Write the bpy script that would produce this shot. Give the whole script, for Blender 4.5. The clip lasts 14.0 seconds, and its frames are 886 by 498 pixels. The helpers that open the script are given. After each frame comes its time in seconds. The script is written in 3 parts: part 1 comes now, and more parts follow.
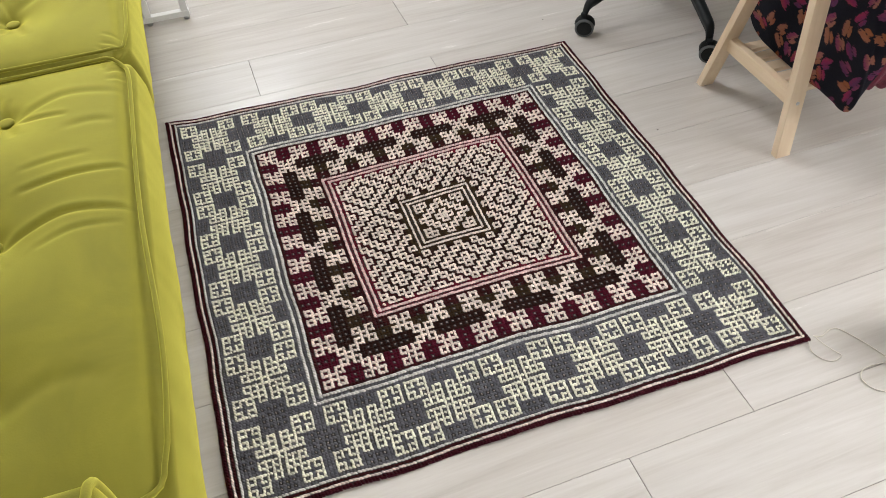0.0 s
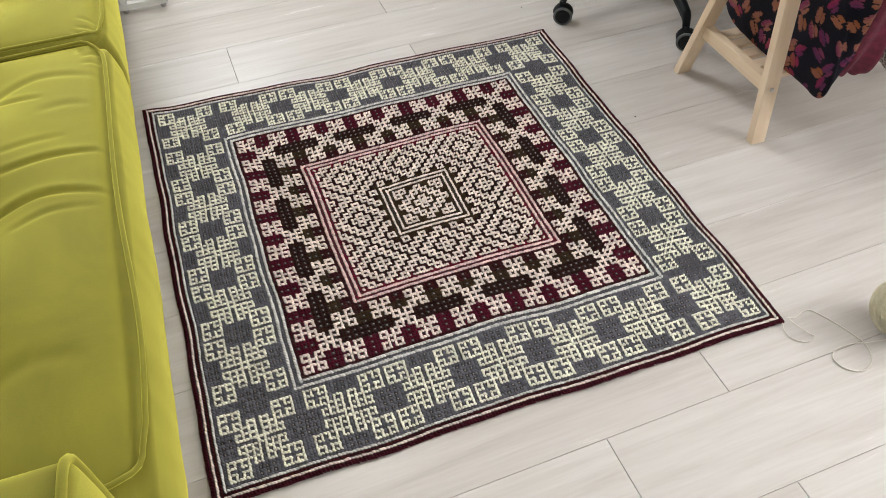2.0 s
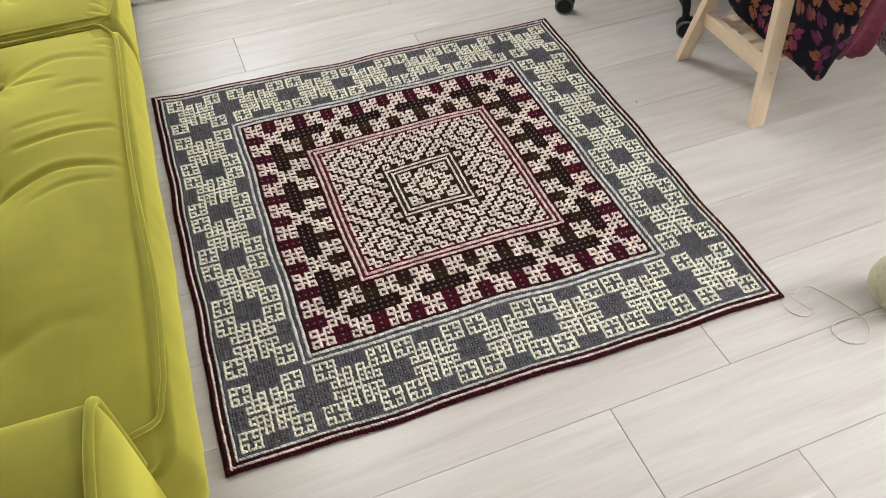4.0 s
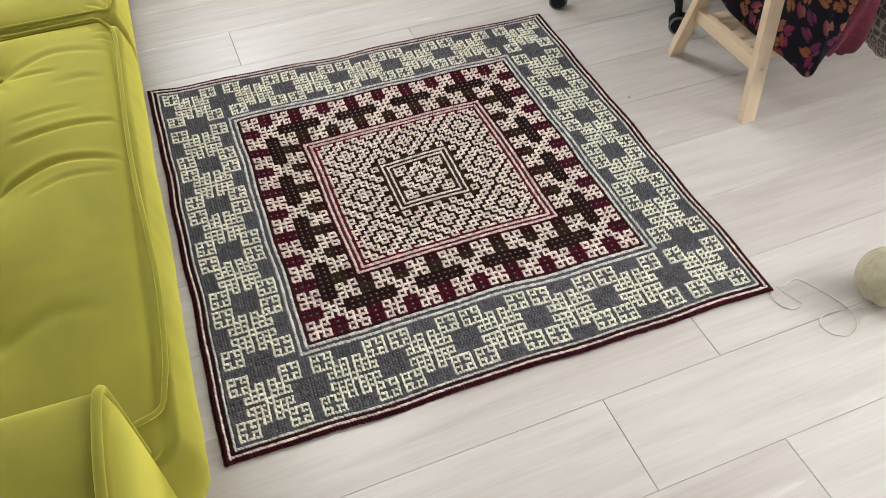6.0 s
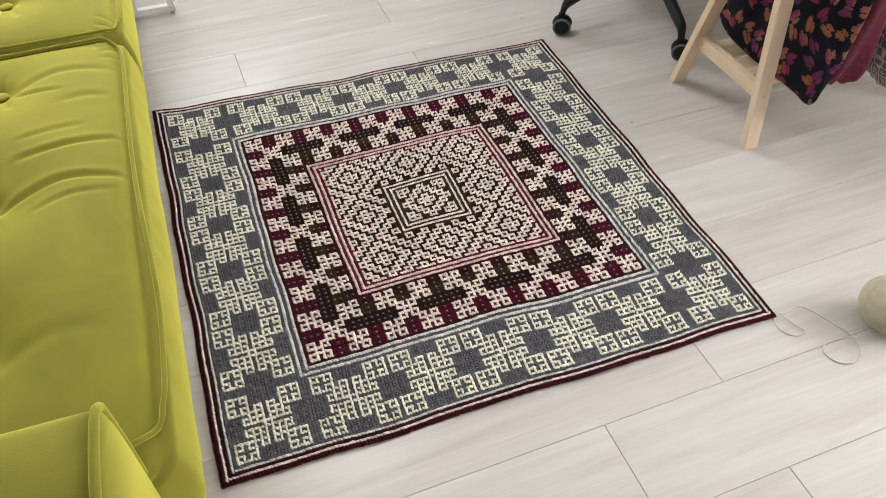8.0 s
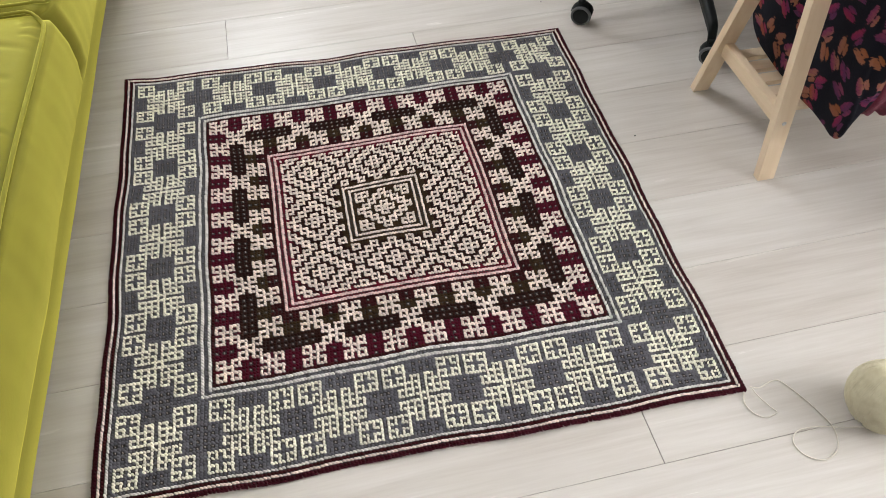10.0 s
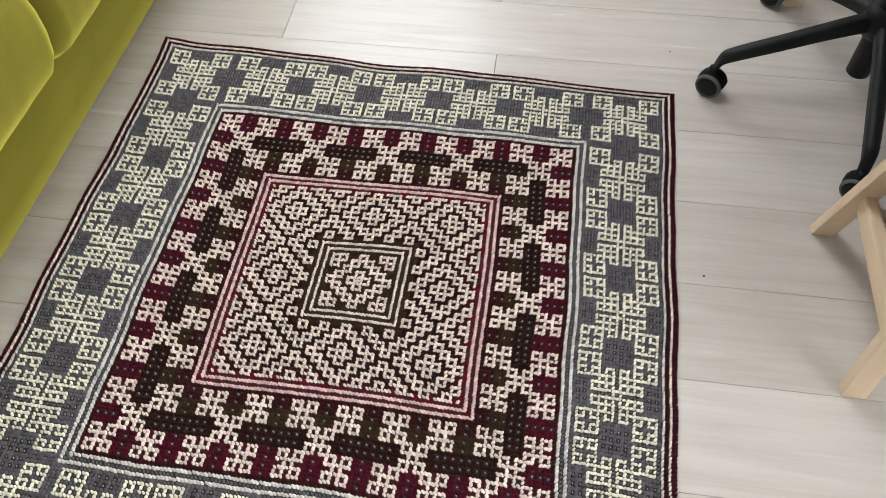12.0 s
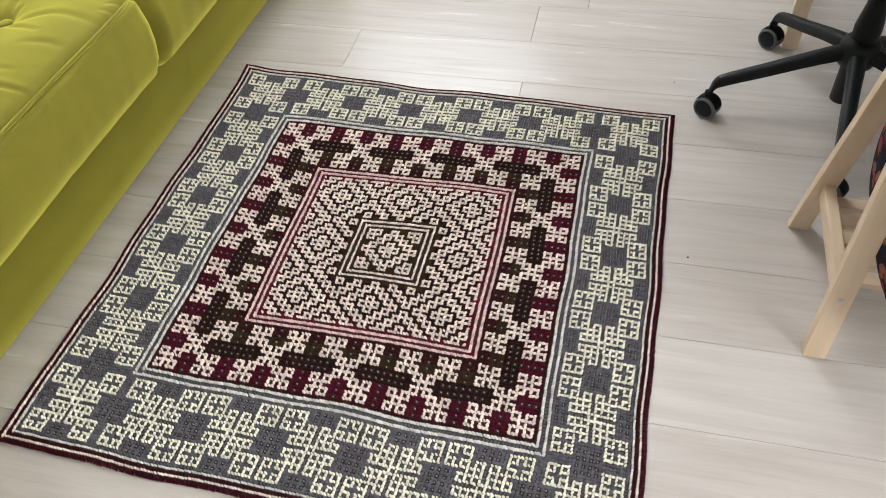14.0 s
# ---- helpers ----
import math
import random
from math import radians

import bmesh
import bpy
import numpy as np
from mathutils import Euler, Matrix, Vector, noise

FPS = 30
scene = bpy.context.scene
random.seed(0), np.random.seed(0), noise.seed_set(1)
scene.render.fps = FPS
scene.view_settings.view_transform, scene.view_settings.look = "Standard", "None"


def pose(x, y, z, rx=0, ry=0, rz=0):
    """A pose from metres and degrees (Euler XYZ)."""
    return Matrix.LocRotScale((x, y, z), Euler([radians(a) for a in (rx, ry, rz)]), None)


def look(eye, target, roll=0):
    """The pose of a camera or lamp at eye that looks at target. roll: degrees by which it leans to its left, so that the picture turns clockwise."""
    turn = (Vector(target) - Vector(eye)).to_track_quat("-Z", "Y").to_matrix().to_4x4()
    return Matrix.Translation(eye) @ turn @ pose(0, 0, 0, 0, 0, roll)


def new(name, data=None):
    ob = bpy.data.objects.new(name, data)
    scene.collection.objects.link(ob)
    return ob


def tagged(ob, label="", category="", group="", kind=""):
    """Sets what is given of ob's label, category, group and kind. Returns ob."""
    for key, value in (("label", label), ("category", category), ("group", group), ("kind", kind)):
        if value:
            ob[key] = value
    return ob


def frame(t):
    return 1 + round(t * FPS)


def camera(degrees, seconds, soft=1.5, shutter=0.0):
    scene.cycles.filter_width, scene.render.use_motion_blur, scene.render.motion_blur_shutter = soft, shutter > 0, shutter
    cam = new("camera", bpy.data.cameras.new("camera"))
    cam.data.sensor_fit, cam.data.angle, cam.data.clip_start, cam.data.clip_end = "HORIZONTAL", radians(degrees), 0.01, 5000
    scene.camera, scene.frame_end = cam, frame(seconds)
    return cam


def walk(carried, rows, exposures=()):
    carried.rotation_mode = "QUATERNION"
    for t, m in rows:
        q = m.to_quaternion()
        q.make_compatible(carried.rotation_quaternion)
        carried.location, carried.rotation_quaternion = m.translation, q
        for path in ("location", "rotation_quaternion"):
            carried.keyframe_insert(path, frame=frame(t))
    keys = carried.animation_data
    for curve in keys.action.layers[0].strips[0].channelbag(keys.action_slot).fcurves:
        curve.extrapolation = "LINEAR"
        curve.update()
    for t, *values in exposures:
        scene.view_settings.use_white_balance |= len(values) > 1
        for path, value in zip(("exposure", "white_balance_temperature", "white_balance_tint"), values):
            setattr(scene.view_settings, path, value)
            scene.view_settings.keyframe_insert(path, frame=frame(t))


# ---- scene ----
cam = camera(60.6, 14.0, soft=0.9)
PATH = [
    (0, (-0.381, -1.26, 1.301), (0.011, 0.048, -0.16), -2.9),
    (0.5, (-0.381, -1.254, 1.301), (0.022, 0.049, -0.162), -2.3),
    (1, (-0.381, -1.248, 1.301), (0.034, 0.046, -0.166), -1.9),
    (1.5, (-0.38, -1.259, 1.302), (0.047, 0.032, -0.165), -1.6),
    (2, (-0.382, -1.279, 1.293), (0.051, 0.002, -0.181), -1.7),
    (2.5, (-0.404, -1.303, 1.284), (0.035, -0.026, -0.191), -1.9),
    (4.8, (-0.419, -1.336, 1.277), (0.01, -0.041, -0.185), -2.1),
    (5, (-0.423, -1.326, 1.277), (0.01, -0.051, -0.202), -1.7),
    (5.5, (-0.422, -1.338, 1.288), (0.019, -0.079, -0.202), -1.3),
    (6, (-0.423, -1.346, 1.293), (0.024, -0.075, -0.185), -1.3),
    (6.5, (-0.424, -1.351, 1.288), (0.028, -0.066, -0.176), -1.2),
    (7, (-0.426, -1.35, 1.291), (0.03, -0.054, -0.163), -1.1),
    (7.5, (-0.43, -1.352, 1.297), (0.032, -0.043, -0.143), -0.9),
    (7.7, (-0.436, -1.352, 1.294), (0.032, -0.038, -0.14), -0.7),
    (9.8, (-0.124, -1.21, 1.264), (0.146, 0.079, -0.241), -1.2),
    (10, (-0.084, -1.204, 1.264), (0.152, 0.074, -0.257), -1.6),
    (10.5, (0.003, -1.142, 1.248), (0.146, 0.098, -0.315), -1.9),
    (11, (0.06, -0.987, 1.239), (0.101, 0.212, -0.361), -1.8),
    (11.5, (0.154, -0.841, 1.23), (0.083, 0.325, -0.394), -1.4),
    (12, (0.305, -0.735, 1.217), (0.102, 0.398, -0.419), -1.5),
    (12.5, (0.383, -0.679, 1.203), (0.049, 0.441, -0.42), -3.2),
    (13, (0.395, -0.737, 1.207), (-0.006, 0.417, -0.377), -4.9),
    (13.5, (0.417, -0.918, 1.233), (0.005, 0.309, -0.292), -5.4),
    (14, (0.465, -1.054, 1.266), (0.066, 0.227, -0.217), -4.7),
]
walk(cam, [(t, look(eye, target, roll)) for t, eye, target, roll in PATH])

# ---- light ----
world = bpy.data.worlds.new("world")
scene.world = world
world.use_nodes = True
wn = world.node_tree
sky = wn.nodes.new("ShaderNodeTexSky")
sky.sky_type, sky.sun_disc = "NISHITA", False
sky.sun_elevation, sky.sun_rotation = radians(35), radians(200)
wn.links.new(sky.outputs[0], wn.nodes["Background"].inputs[0])
wn.nodes["Background"].inputs[1].default_value = 0.12

ROOM = (-1.80, 2.60, -2.60, 2.50, 2.50)      # x0, x1, y0, y1, height
WIN = (-1.25, 0.00, 1.10, 2.15)              # back window: x0, x1, z0, z1
ROOF = (-0.60, 0.20, 0.70, 1.50)              # added roof window, unseen: x0, x1, y0, y1
EAST = (-2.40, -0.60, 0.90, 2.30)              # added east window, unseen: y0, y1, z0, z1


def window_lamp(name, eye, target, sx, sy, watts, colour):
    data = bpy.data.lights.new(name, "AREA")
    data.shape, data.size, data.size_y, data.energy, data.color = "RECTANGLE", sx, sy, watts, colour
    ob = new(name, data)
    ob.matrix_world = look(eye, target)
    return ob


window_lamp("daylight_back", ((WIN[0] + WIN[1]) / 2, 2.56, (WIN[2] + WIN[3]) / 2), ((WIN[0] + WIN[1]) / 2, 0, 1.3), WIN[1] - WIN[0], WIN[3] - WIN[2], 35, (0.95, 0.97, 1.0))
# fill lamp added overhead for steep light; its roof window is assumed
window_lamp("added_roof_light", ((ROOF[0] + ROOF[1]) / 2, (ROOF[2] + ROOF[3]) / 2, 2.60), ((ROOF[0] + ROOF[1]) / 2 + 0.1, (ROOF[2] + ROOF[3]) / 2 - 0.7, 0), ROOF[1] - ROOF[0], ROOF[3] - ROOF[2], 25, (1.0, 0.988, 0.985))
# fill lamp added from the east to lift the sofa's front faces
window_lamp("added_east_light", (ROOM[1] + 0.06, (EAST[0] + EAST[1]) / 2, (EAST[2] + EAST[3]) / 2), (0, (EAST[0] + EAST[1]) / 2, 1.3), EAST[1] - EAST[0], EAST[3] - EAST[2], 57, (1.0, 0.985, 0.985))


# ---- materials ----
def material(name, rough=0.6, metal=0.0):
    m = bpy.data.materials.new(name)
    m.use_nodes = True
    b = m.node_tree.nodes["Principled BSDF"]
    b.inputs["Roughness"].default_value, b.inputs["Metallic"].default_value = rough, metal
    return m, m.node_tree, b


def node(tree, kind, **values):
    n = tree.nodes.new(kind)
    for key, value in values.items():
        n.inputs[key.replace("_", " ")].default_value = value
    return n


def coords(tree, scale=(1, 1, 1), kind="Object"):
    tc, mp = tree.nodes.new("ShaderNodeTexCoord"), tree.nodes.new("ShaderNodeMapping")
    mp.inputs["Scale"].default_value = scale
    tree.links.new(tc.outputs[kind], mp.inputs[0])
    return mp.outputs[0]


def ramp(tree, source, stops):
    r = tree.nodes.new("ShaderNodeValToRGB")
    tree.links.new(source, r.inputs[0])
    els = r.color_ramp.elements
    while len(els) < len(stops):
        els.new(0.5)
    for e, (p, c) in zip(els, stops):
        e.position, e.color = p, (*c, 1)
    return r.outputs[0]


def bump(tree, bsdf, height, strength, distance):
    n = node(tree, "ShaderNodeBump", Strength=strength, Distance=distance)
    tree.links.new(height, n.inputs["Height"])
    tree.links.new(n.outputs[0], bsdf.inputs["Normal"])


def noisy(name, dark, light, scale, rough=0.7, metal=0.0, stretch=(1, 1, 1), depth=0.0, detail=4, lo=0.3, hi=0.7, sheen=0.0):
    """A surface that varies between two colours at the scale given, with a fine relief."""
    m, t, b = material(name, rough, metal)
    v = coords(t, stretch)
    n1 = node(t, "ShaderNodeTexNoise", Scale=scale, Detail=detail, Roughness=0.6)
    t.links.new(v, n1.inputs["Vector"])
    t.links.new(ramp(t, n1.outputs[0], [(lo, dark), (hi, light)]), b.inputs["Base Color"])
    if sheen:
        b.inputs["Sheen Weight"].default_value, b.inputs["Sheen Roughness"].default_value = sheen, 0.4
    if depth:
        n2 = node(t, "ShaderNodeTexNoise", Scale=scale * 9, Detail=3)
        t.links.new(v, n2.inputs["Vector"])
        bump(t, b, n2.outputs[0], 0.5, depth)
    return m


def yarn(name, colour, spread=0.22):
    """Matt spun wool: every stitch a little lighter or darker than the next, with fibre relief."""
    m, t, b = material(name, 0.95)
    geo = t.nodes.new("ShaderNodeNewGeometry")
    lo, hi = [c * (1 - spread) for c in colour], [min(1, c * (1 + spread)) for c in colour]
    t.links.new(ramp(t, geo.outputs["Random Per Island"], [(0, lo), (1, hi)]), b.inputs["Base Color"])
    b.inputs["Specular IOR Level"].default_value = 0.06
    n = node(t, "ShaderNodeTexNoise", Scale=900.0, Detail=2)
    t.links.new(coords(t, (1, 1, 1)), n.inputs["Vector"])
    bump(t, b, n.outputs[0], 0.6, 0.001)
    return m


def laminate():
    m, t, b = material("whitewashed_oak_laminate", 0.3)
    info = t.nodes.new("ShaderNodeObjectInfo")
    tc = t.nodes.new("ShaderNodeTexCoord")
    shift = t.nodes.new("ShaderNodeVectorMath")
    shift.operation = "MULTIPLY_ADD"
    t.links.new(info.outputs["Random"], shift.inputs[0])
    shift.inputs[1].default_value = (37, 91, 13)
    t.links.new(tc.outputs["Object"], shift.inputs[2])

    def noise_at(scale, detail, stretch, distortion=0.0):
        mp = t.nodes.new("ShaderNodeMapping")
        mp.inputs["Scale"].default_value = stretch
        t.links.new(shift.outputs[0], mp.inputs[0])
        n = node(t, "ShaderNodeTexNoise", Scale=scale, Detail=detail, Roughness=0.6, Distortion=distortion)
        t.links.new(mp.outputs[0], n.inputs["Vector"])
        return n.outputs[0]
    grain = noise_at(14, 6, (0.16, 2.2, 1), 0.6)
    fine = noise_at(60, 4, (0.12, 3.0, 1), 0.2)
    broad = noise_at(2.2, 3, (0.5, 1.6, 1))
    base = ramp(t, grain, [(0.28, (0.550, 0.518, 0.480)), (0.5, (0.615, 0.588, 0.555)), (0.72, (0.668, 0.645, 0.616))])

    def mixed(a, source, stops, kind, amount):
        mx = t.nodes.new("ShaderNodeMix")
        mx.data_type, mx.blend_type = "RGBA", kind
        mx.inputs[0].default_value = amount
        t.links.new(a, mx.inputs[6])
        t.links.new(ramp(t, source, stops), mx.inputs[7])
        return mx.outputs[2]
    base = mixed(base, fine, [(0.35, (0.86, 0.84, 0.82)), (0.6, (1, 1, 1))], "MULTIPLY", 0.30)
    base = mixed(base, broad, [(0.35, (0.86, 0.84, 0.82)), (0.65, (1, 1, 1))], "MULTIPLY", 0.5)
    base = mixed(base, info.outputs["Random"], [(0, (0.90, 0.88, 0.86)), (1, (1, 1, 1))], "MULTIPLY", 0.8)
    t.links.new(base, b.inputs["Base Color"])
    rr = t.nodes.new("ShaderNodeMapRange")
    rr.inputs["To Min"].default_value, rr.inputs["To Max"].default_value = 0.22, 0.30
    t.links.new(grain, rr.inputs["Value"])
    t.links.new(rr.outputs[0], b.inputs["Roughness"])
    bump(t, b, fine, 0.12, 0.0006)
    return m


def velvet():
    m, t, b = material("chartreuse_velvet", 0.75)
    n1 = node(t, "ShaderNodeTexNoise", Scale=5.0, Detail=5, Roughness=0.65, Distortion=0.8)
    n2 = node(t, "ShaderNodeTexNoise", Scale=420.0, Detail=2)
    for n in (n1, n2):
        t.links.new(coords(t), n.inputs["Vector"])
    t.links.new(ramp(t, n1.outputs[0], [(0.3, (0.122, 0.112, 0.012)), (0.52, (0.155, 0.142, 0.014)), (0.75, (0.190, 0.174, 0.017))]), b.inputs["Base Color"])
    b.inputs["Sheen Weight"].default_value, b.inputs["Sheen Roughness"].default_value = 1.0, 0.55
    b.inputs["Sheen Tint"].default_value = (1.0, 0.93, 0.17, 1)
    b.inputs["Specular IOR Level"].default_value = 0.15
    bump(t, b, n2.outputs[0], 0.25, 0.0008)
    return m


def pine(name, stretch):
    m, t, b = material(name, 0.5)
    v = coords(t, stretch)
    n = node(t, "ShaderNodeTexNoise", Scale=5.0, Detail=5, Roughness=0.5, Distortion=0.5)
    t.links.new(v, n.inputs["Vector"])
    t.links.new(ramp(t, n.outputs[0], [(0.3, (0.66, 0.51, 0.345)), (0.55, (0.715, 0.57, 0.405)), (0.8, (0.76, 0.625, 0.46))]), b.inputs["Base Color"])
    bump(t, b, n.outputs[0], 0.15, 0.0008)
    return m


M_FLOOR = laminate()
M_GAP = noisy("joint_shadow_board", (0.06, 0.05, 0.04), (0.10, 0.085, 0.07), 12)
M_VELVET = velvet()
M_PINE = pine("pale_pine", (9, 9, 0.6))
M_PINE_BRACE = pine("pale_pine_brace", (9, 0.6, 9))
M_PINE_SLAT = pine("pale_pine_slat", (0.6, 9, 9))
M_WALL = noisy("painted_plaster", (0.54, 0.53, 0.515), (0.60, 0.59, 0.575), 3, 0.85, depth=0.001)
M_CEIL = noisy("ceiling_paint", (0.80, 0.80, 0.79), (0.84, 0.84, 0.83), 3, 0.9)
M_WHITE = noisy("white_powder_coat", (0.70, 0.70, 0.69), (0.78, 0.78, 0.77), 8, 0.4, depth=0.0004)
M_BLACK = noisy("black_nylon", (0.003, 0.005, 0.006), (0.006, 0.009, 0.010), 30, 0.5, depth=0.0005)
M_BLACK.node_tree.nodes["Principled BSDF"].inputs["Specular IOR Level"].default_value = 0.28
M_RUBBER = noisy("grey_rubber_tread", (0.08, 0.088, 0.092), (0.13, 0.138, 0.142), 40, 0.6)
M_STEEL = noisy("brushed_steel", (0.45, 0.45, 0.46), (0.6, 0.6, 0.61), 60, 0.3, 1.0)
M_TOP = noisy("white_table_top", (0.68, 0.67, 0.65), (0.74, 0.73, 0.71), 5, 0.45)
M_BALL = noisy("cream_wool_strand", (0.64, 0.58, 0.41), (0.78, 0.73, 0.56), 60, 0.9, depth=0.001, sheen=0.2)
M_END = noisy("off_white_wool_end", (0.62, 0.58, 0.50), (0.74, 0.71, 0.64), 300, 0.95)
M_GLASS, _t, _b = material("window_glass", 0.02)
_b.inputs["Transmission Weight"].default_value, _b.inputs["IOR"].default_value = 1.0, 1.1

YARNS = [
    yarn("cream_wool", (0.82, 0.70, 0.635)),          # 0
    yarn("pink_wool", (0.74, 0.54, 0.52)),            # 1
    yarn("ecru_wool", (0.83, 0.80, 0.675)),            # 2
    yarn("silver_wool", (0.66, 0.64, 0.61)),          # 3
    yarn("olive_brown_wool", (0.038, 0.022, 0.011)),  # 4
    yarn("bark_brown_wool", (0.024, 0.009, 0.007)),   # 5
    yarn("crimson_wool", (0.105, 0.008, 0.018)),       # 6
    yarn("burgundy_wool", (0.066, 0.006, 0.015)),     # 7
    yarn("maroon_wool", (0.038, 0.008, 0.009)),       # 8
    yarn("slate_grey_wool", (0.118, 0.116, 0.132)),   # 9
    yarn("dark_burgundy_wool", (0.048, 0.008, 0.013)),  # 10
    # cream again, darkened in colour for the shade of its recess
    yarn("shaded_cream_wool", (0.34, 0.29, 0.27)),     # 11
]
CREAM, PINK, ECRU, SILVER, OLIVE, BARK, CRIMSON, BURGUNDY, MAROON, SLATE, EDGE, PEEP = range(12)


# ---- mesh helpers ----
def finish(name, bm, mat, smooth=True):
    me = bpy.data.meshes.new(name)
    bmesh.ops.recalc_face_normals(bm, faces=bm.faces[:])
    bm.to_mesh(me)
    bm.free()
    for m in (mat if isinstance(mat, (list, tuple)) else [mat]):
        me.materials.append(m)
    me.polygons.foreach_set("use_smooth", [smooth] * len(me.polygons))
    return me


def part(name, bm, mat, parent=None, label="", smooth=True):
    ob = new(name, finish(name, bm, mat, smooth))
    if parent:
        ob.parent = parent
    return tagged(ob, label)


def empty(name, at=(0, 0, 0), rz=0.0):
    ob = new(name)
    ob.matrix_world = pose(*at, 0, 0, rz)
    ob.empty_display_size = 0.05
    return ob


def box(bm, lo, hi, m=None, bevel=0.0):
    made = bmesh.ops.create_cube(bm, size=1.0)["verts"]
    c, s = [(a + b) / 2 for a, b in zip(lo, hi)], [b - a for a, b in zip(lo, hi)]
    for v in made:
        v.co = Vector([c[k] + v.co[k] * s[k] for k in range(3)])
    if bevel:
        edges = list({e for v in made for e in v.link_edges})
        made = list({v for f in bmesh.ops.bevel(bm, geom=edges, offset=bevel, segments=2, profile=0.6, affect="EDGES")["faces"] for v in f.verts})
    if m:
        bmesh.ops.transform(bm, matrix=m, verts=list({w for v in made for f in v.link_faces for w in f.verts}))
    return bm


def tube(bm, pts, radius, sides=8, closed=False, squash=1.0):
    """A round bar along points; radius may be a number or one for each point."""
    pts = [Vector(p) for p in pts]
    n, rings = len(pts), []
    for i, p in enumerate(pts):
        a, b = (pts[i - 1], pts[(i + 1) % n]) if closed else (pts[max(i - 1, 0)], pts[min(i + 1, n - 1)])
        d = (b - a).normalized()
        side = d.cross(Vector((0, 0, 1)))
        side = side.normalized() if side.length > 1e-4 else Vector((1, 0, 0))
        up = side.cross(d)
        r = radius[i] if isinstance(radius, (list, tuple)) else radius
        rings.append([bm.verts.new(p + side * r * math.cos(k * 2 * math.pi / sides) + up * r * squash * math.sin(k * 2 * math.pi / sides)) for k in range(sides)])
    for i in range(n if closed else n - 1):
        a, b = rings[i], rings[(i + 1) % n]
        for k in range(sides):
            bm.faces.new((a[k], a[(k + 1) % sides], b[(k + 1) % sides], b[k]))
    if not closed:
        bm.faces.new(rings[0][::-1])
        bm.faces.new(rings[-1])
    return bm


def lathe(bm, profile, sides=24, m=None, caps=True):
    """Turn (radius, height) pairs about z."""
    rings = [[bm.verts.new((max(r, 1e-4) * math.cos(k * 2 * math.pi / sides), max(r, 1e-4) * math.sin(k * 2 * math.pi / sides), z)) for k in range(sides)] for r, z in profile]
    for a, b in zip(rings, rings[1:]):
        for k in range(sides):
            bm.faces.new((a[k], a[(k + 1) % sides], b[(k + 1) % sides], b[k]))
    if caps:
        bm.faces.new(rings[0][::-1])
        bm.faces.new(rings[-1])
    if m:
        bmesh.ops.transform(bm, matrix=m, verts=[v for r in rings for v in r])
    return bm


def sheet(bm, rows):
    """A skin over rows of points."""
    grid = [[bm.verts.new(p) for p in r] for r in rows]
    for a, b in zip(grid, grid[1:]):
        for k in range(len(a) - 1):
            bm.faces.new((a[k], a[k + 1], b[k + 1], b[k]))
    return grid


def smoothed(pts, steps=6, closed=False):
    """Catmull-Rom through the points."""
    pts, out = [Vector(p) for p in pts], []
    n = len(pts)
    for i in range(n if closed else n - 1):
        p = [pts[(i + k) % n] if closed else pts[min(max(i + k, 0), n - 1)] for k in (-1, 0, 1, 2)]
        for s in range(steps):
            u = s / steps
            out.append(0.5 * (2 * p[1] + (p[2] - p[0]) * u + (2 * p[0] - 5 * p[1] + 4 * p[2] - p[3]) * u * u + (3 * p[1] - p[0] - 3 * p[2] + p[3]) * u ** 3))
    return out if closed else out + [pts[-1]]


# ---- room ----
X0, X1, Y0, Y1, HIGH = ROOM


def slab(name, lo, hi, mat, label=""):
    ob = part(name, box(bmesh.new(), lo, hi), mat, None, label, smooth=False)
    return tagged(ob, kind="structure")


W = 0.15
slab("floor", (X0 - W, Y0 - W, -0.12), (X1 + W, Y1 + W, -0.012), M_GAP, "pale whitewashed oak laminate floor in long planks")
FLOOR = bpy.data.objects["floor"]
bm = bmesh.new()
for lo, hi in (((X1, Y0 - W, -0.012), (X1 + W, EAST[0], HIGH)), ((X1, EAST[1], -0.012), (X1 + W, Y1 + W, HIGH)), ((X1, EAST[0], -0.012), (X1 + W, EAST[1], EAST[2])), ((X1, EAST[0], EAST[3]), (X1 + W, EAST[1], HIGH))):
    box(bm, lo, hi)
tagged(part("wall_east", bm, M_WALL, None, "off-white plastered wall with an added window", False), kind="structure")
slab("wall_south", (X0, Y0 - W, -0.012), (X1, Y0, HIGH), M_WALL, "plain off-white plastered wall")
slab("wall_west", (X0 - W, Y0 - W, -0.012), (X0, Y1 + W, HIGH), M_WALL, "plain off-white plastered wall")
bm = bmesh.new()
for lo, hi in (((X0 - W, Y0 - W), (ROOF[0], Y1 + W)), ((ROOF[1], Y0 - W), (X1 + W, Y1 + W)), ((ROOF[0], Y0 - W), (ROOF[1], ROOF[2])), ((ROOF[0], ROOF[3]), (ROOF[1], Y1 + W))):
    box(bm, (*lo, HIGH), (*hi, HIGH + 0.12))
tagged(part("ceiling", bm, M_CEIL, None, "white painted ceiling with an opening for the added roof light", False), kind="structure")
bm = bmesh.new()
for lo, hi in (((X0, Y1, -0.012), (WIN[0], Y1 + W, HIGH)), ((WIN[1], Y1, -0.012), (X1, Y1 + W, HIGH)), ((WIN[0], Y1, -0.012), (WIN[1], Y1 + W, WIN[2])), ((WIN[0], Y1, WIN[3]), (WIN[1], Y1 + W, HIGH))):
    box(bm, lo, hi)
tagged(part("wall_north", bm, M_WALL, None, "off-white plastered wall with a wide window", False), kind="structure")


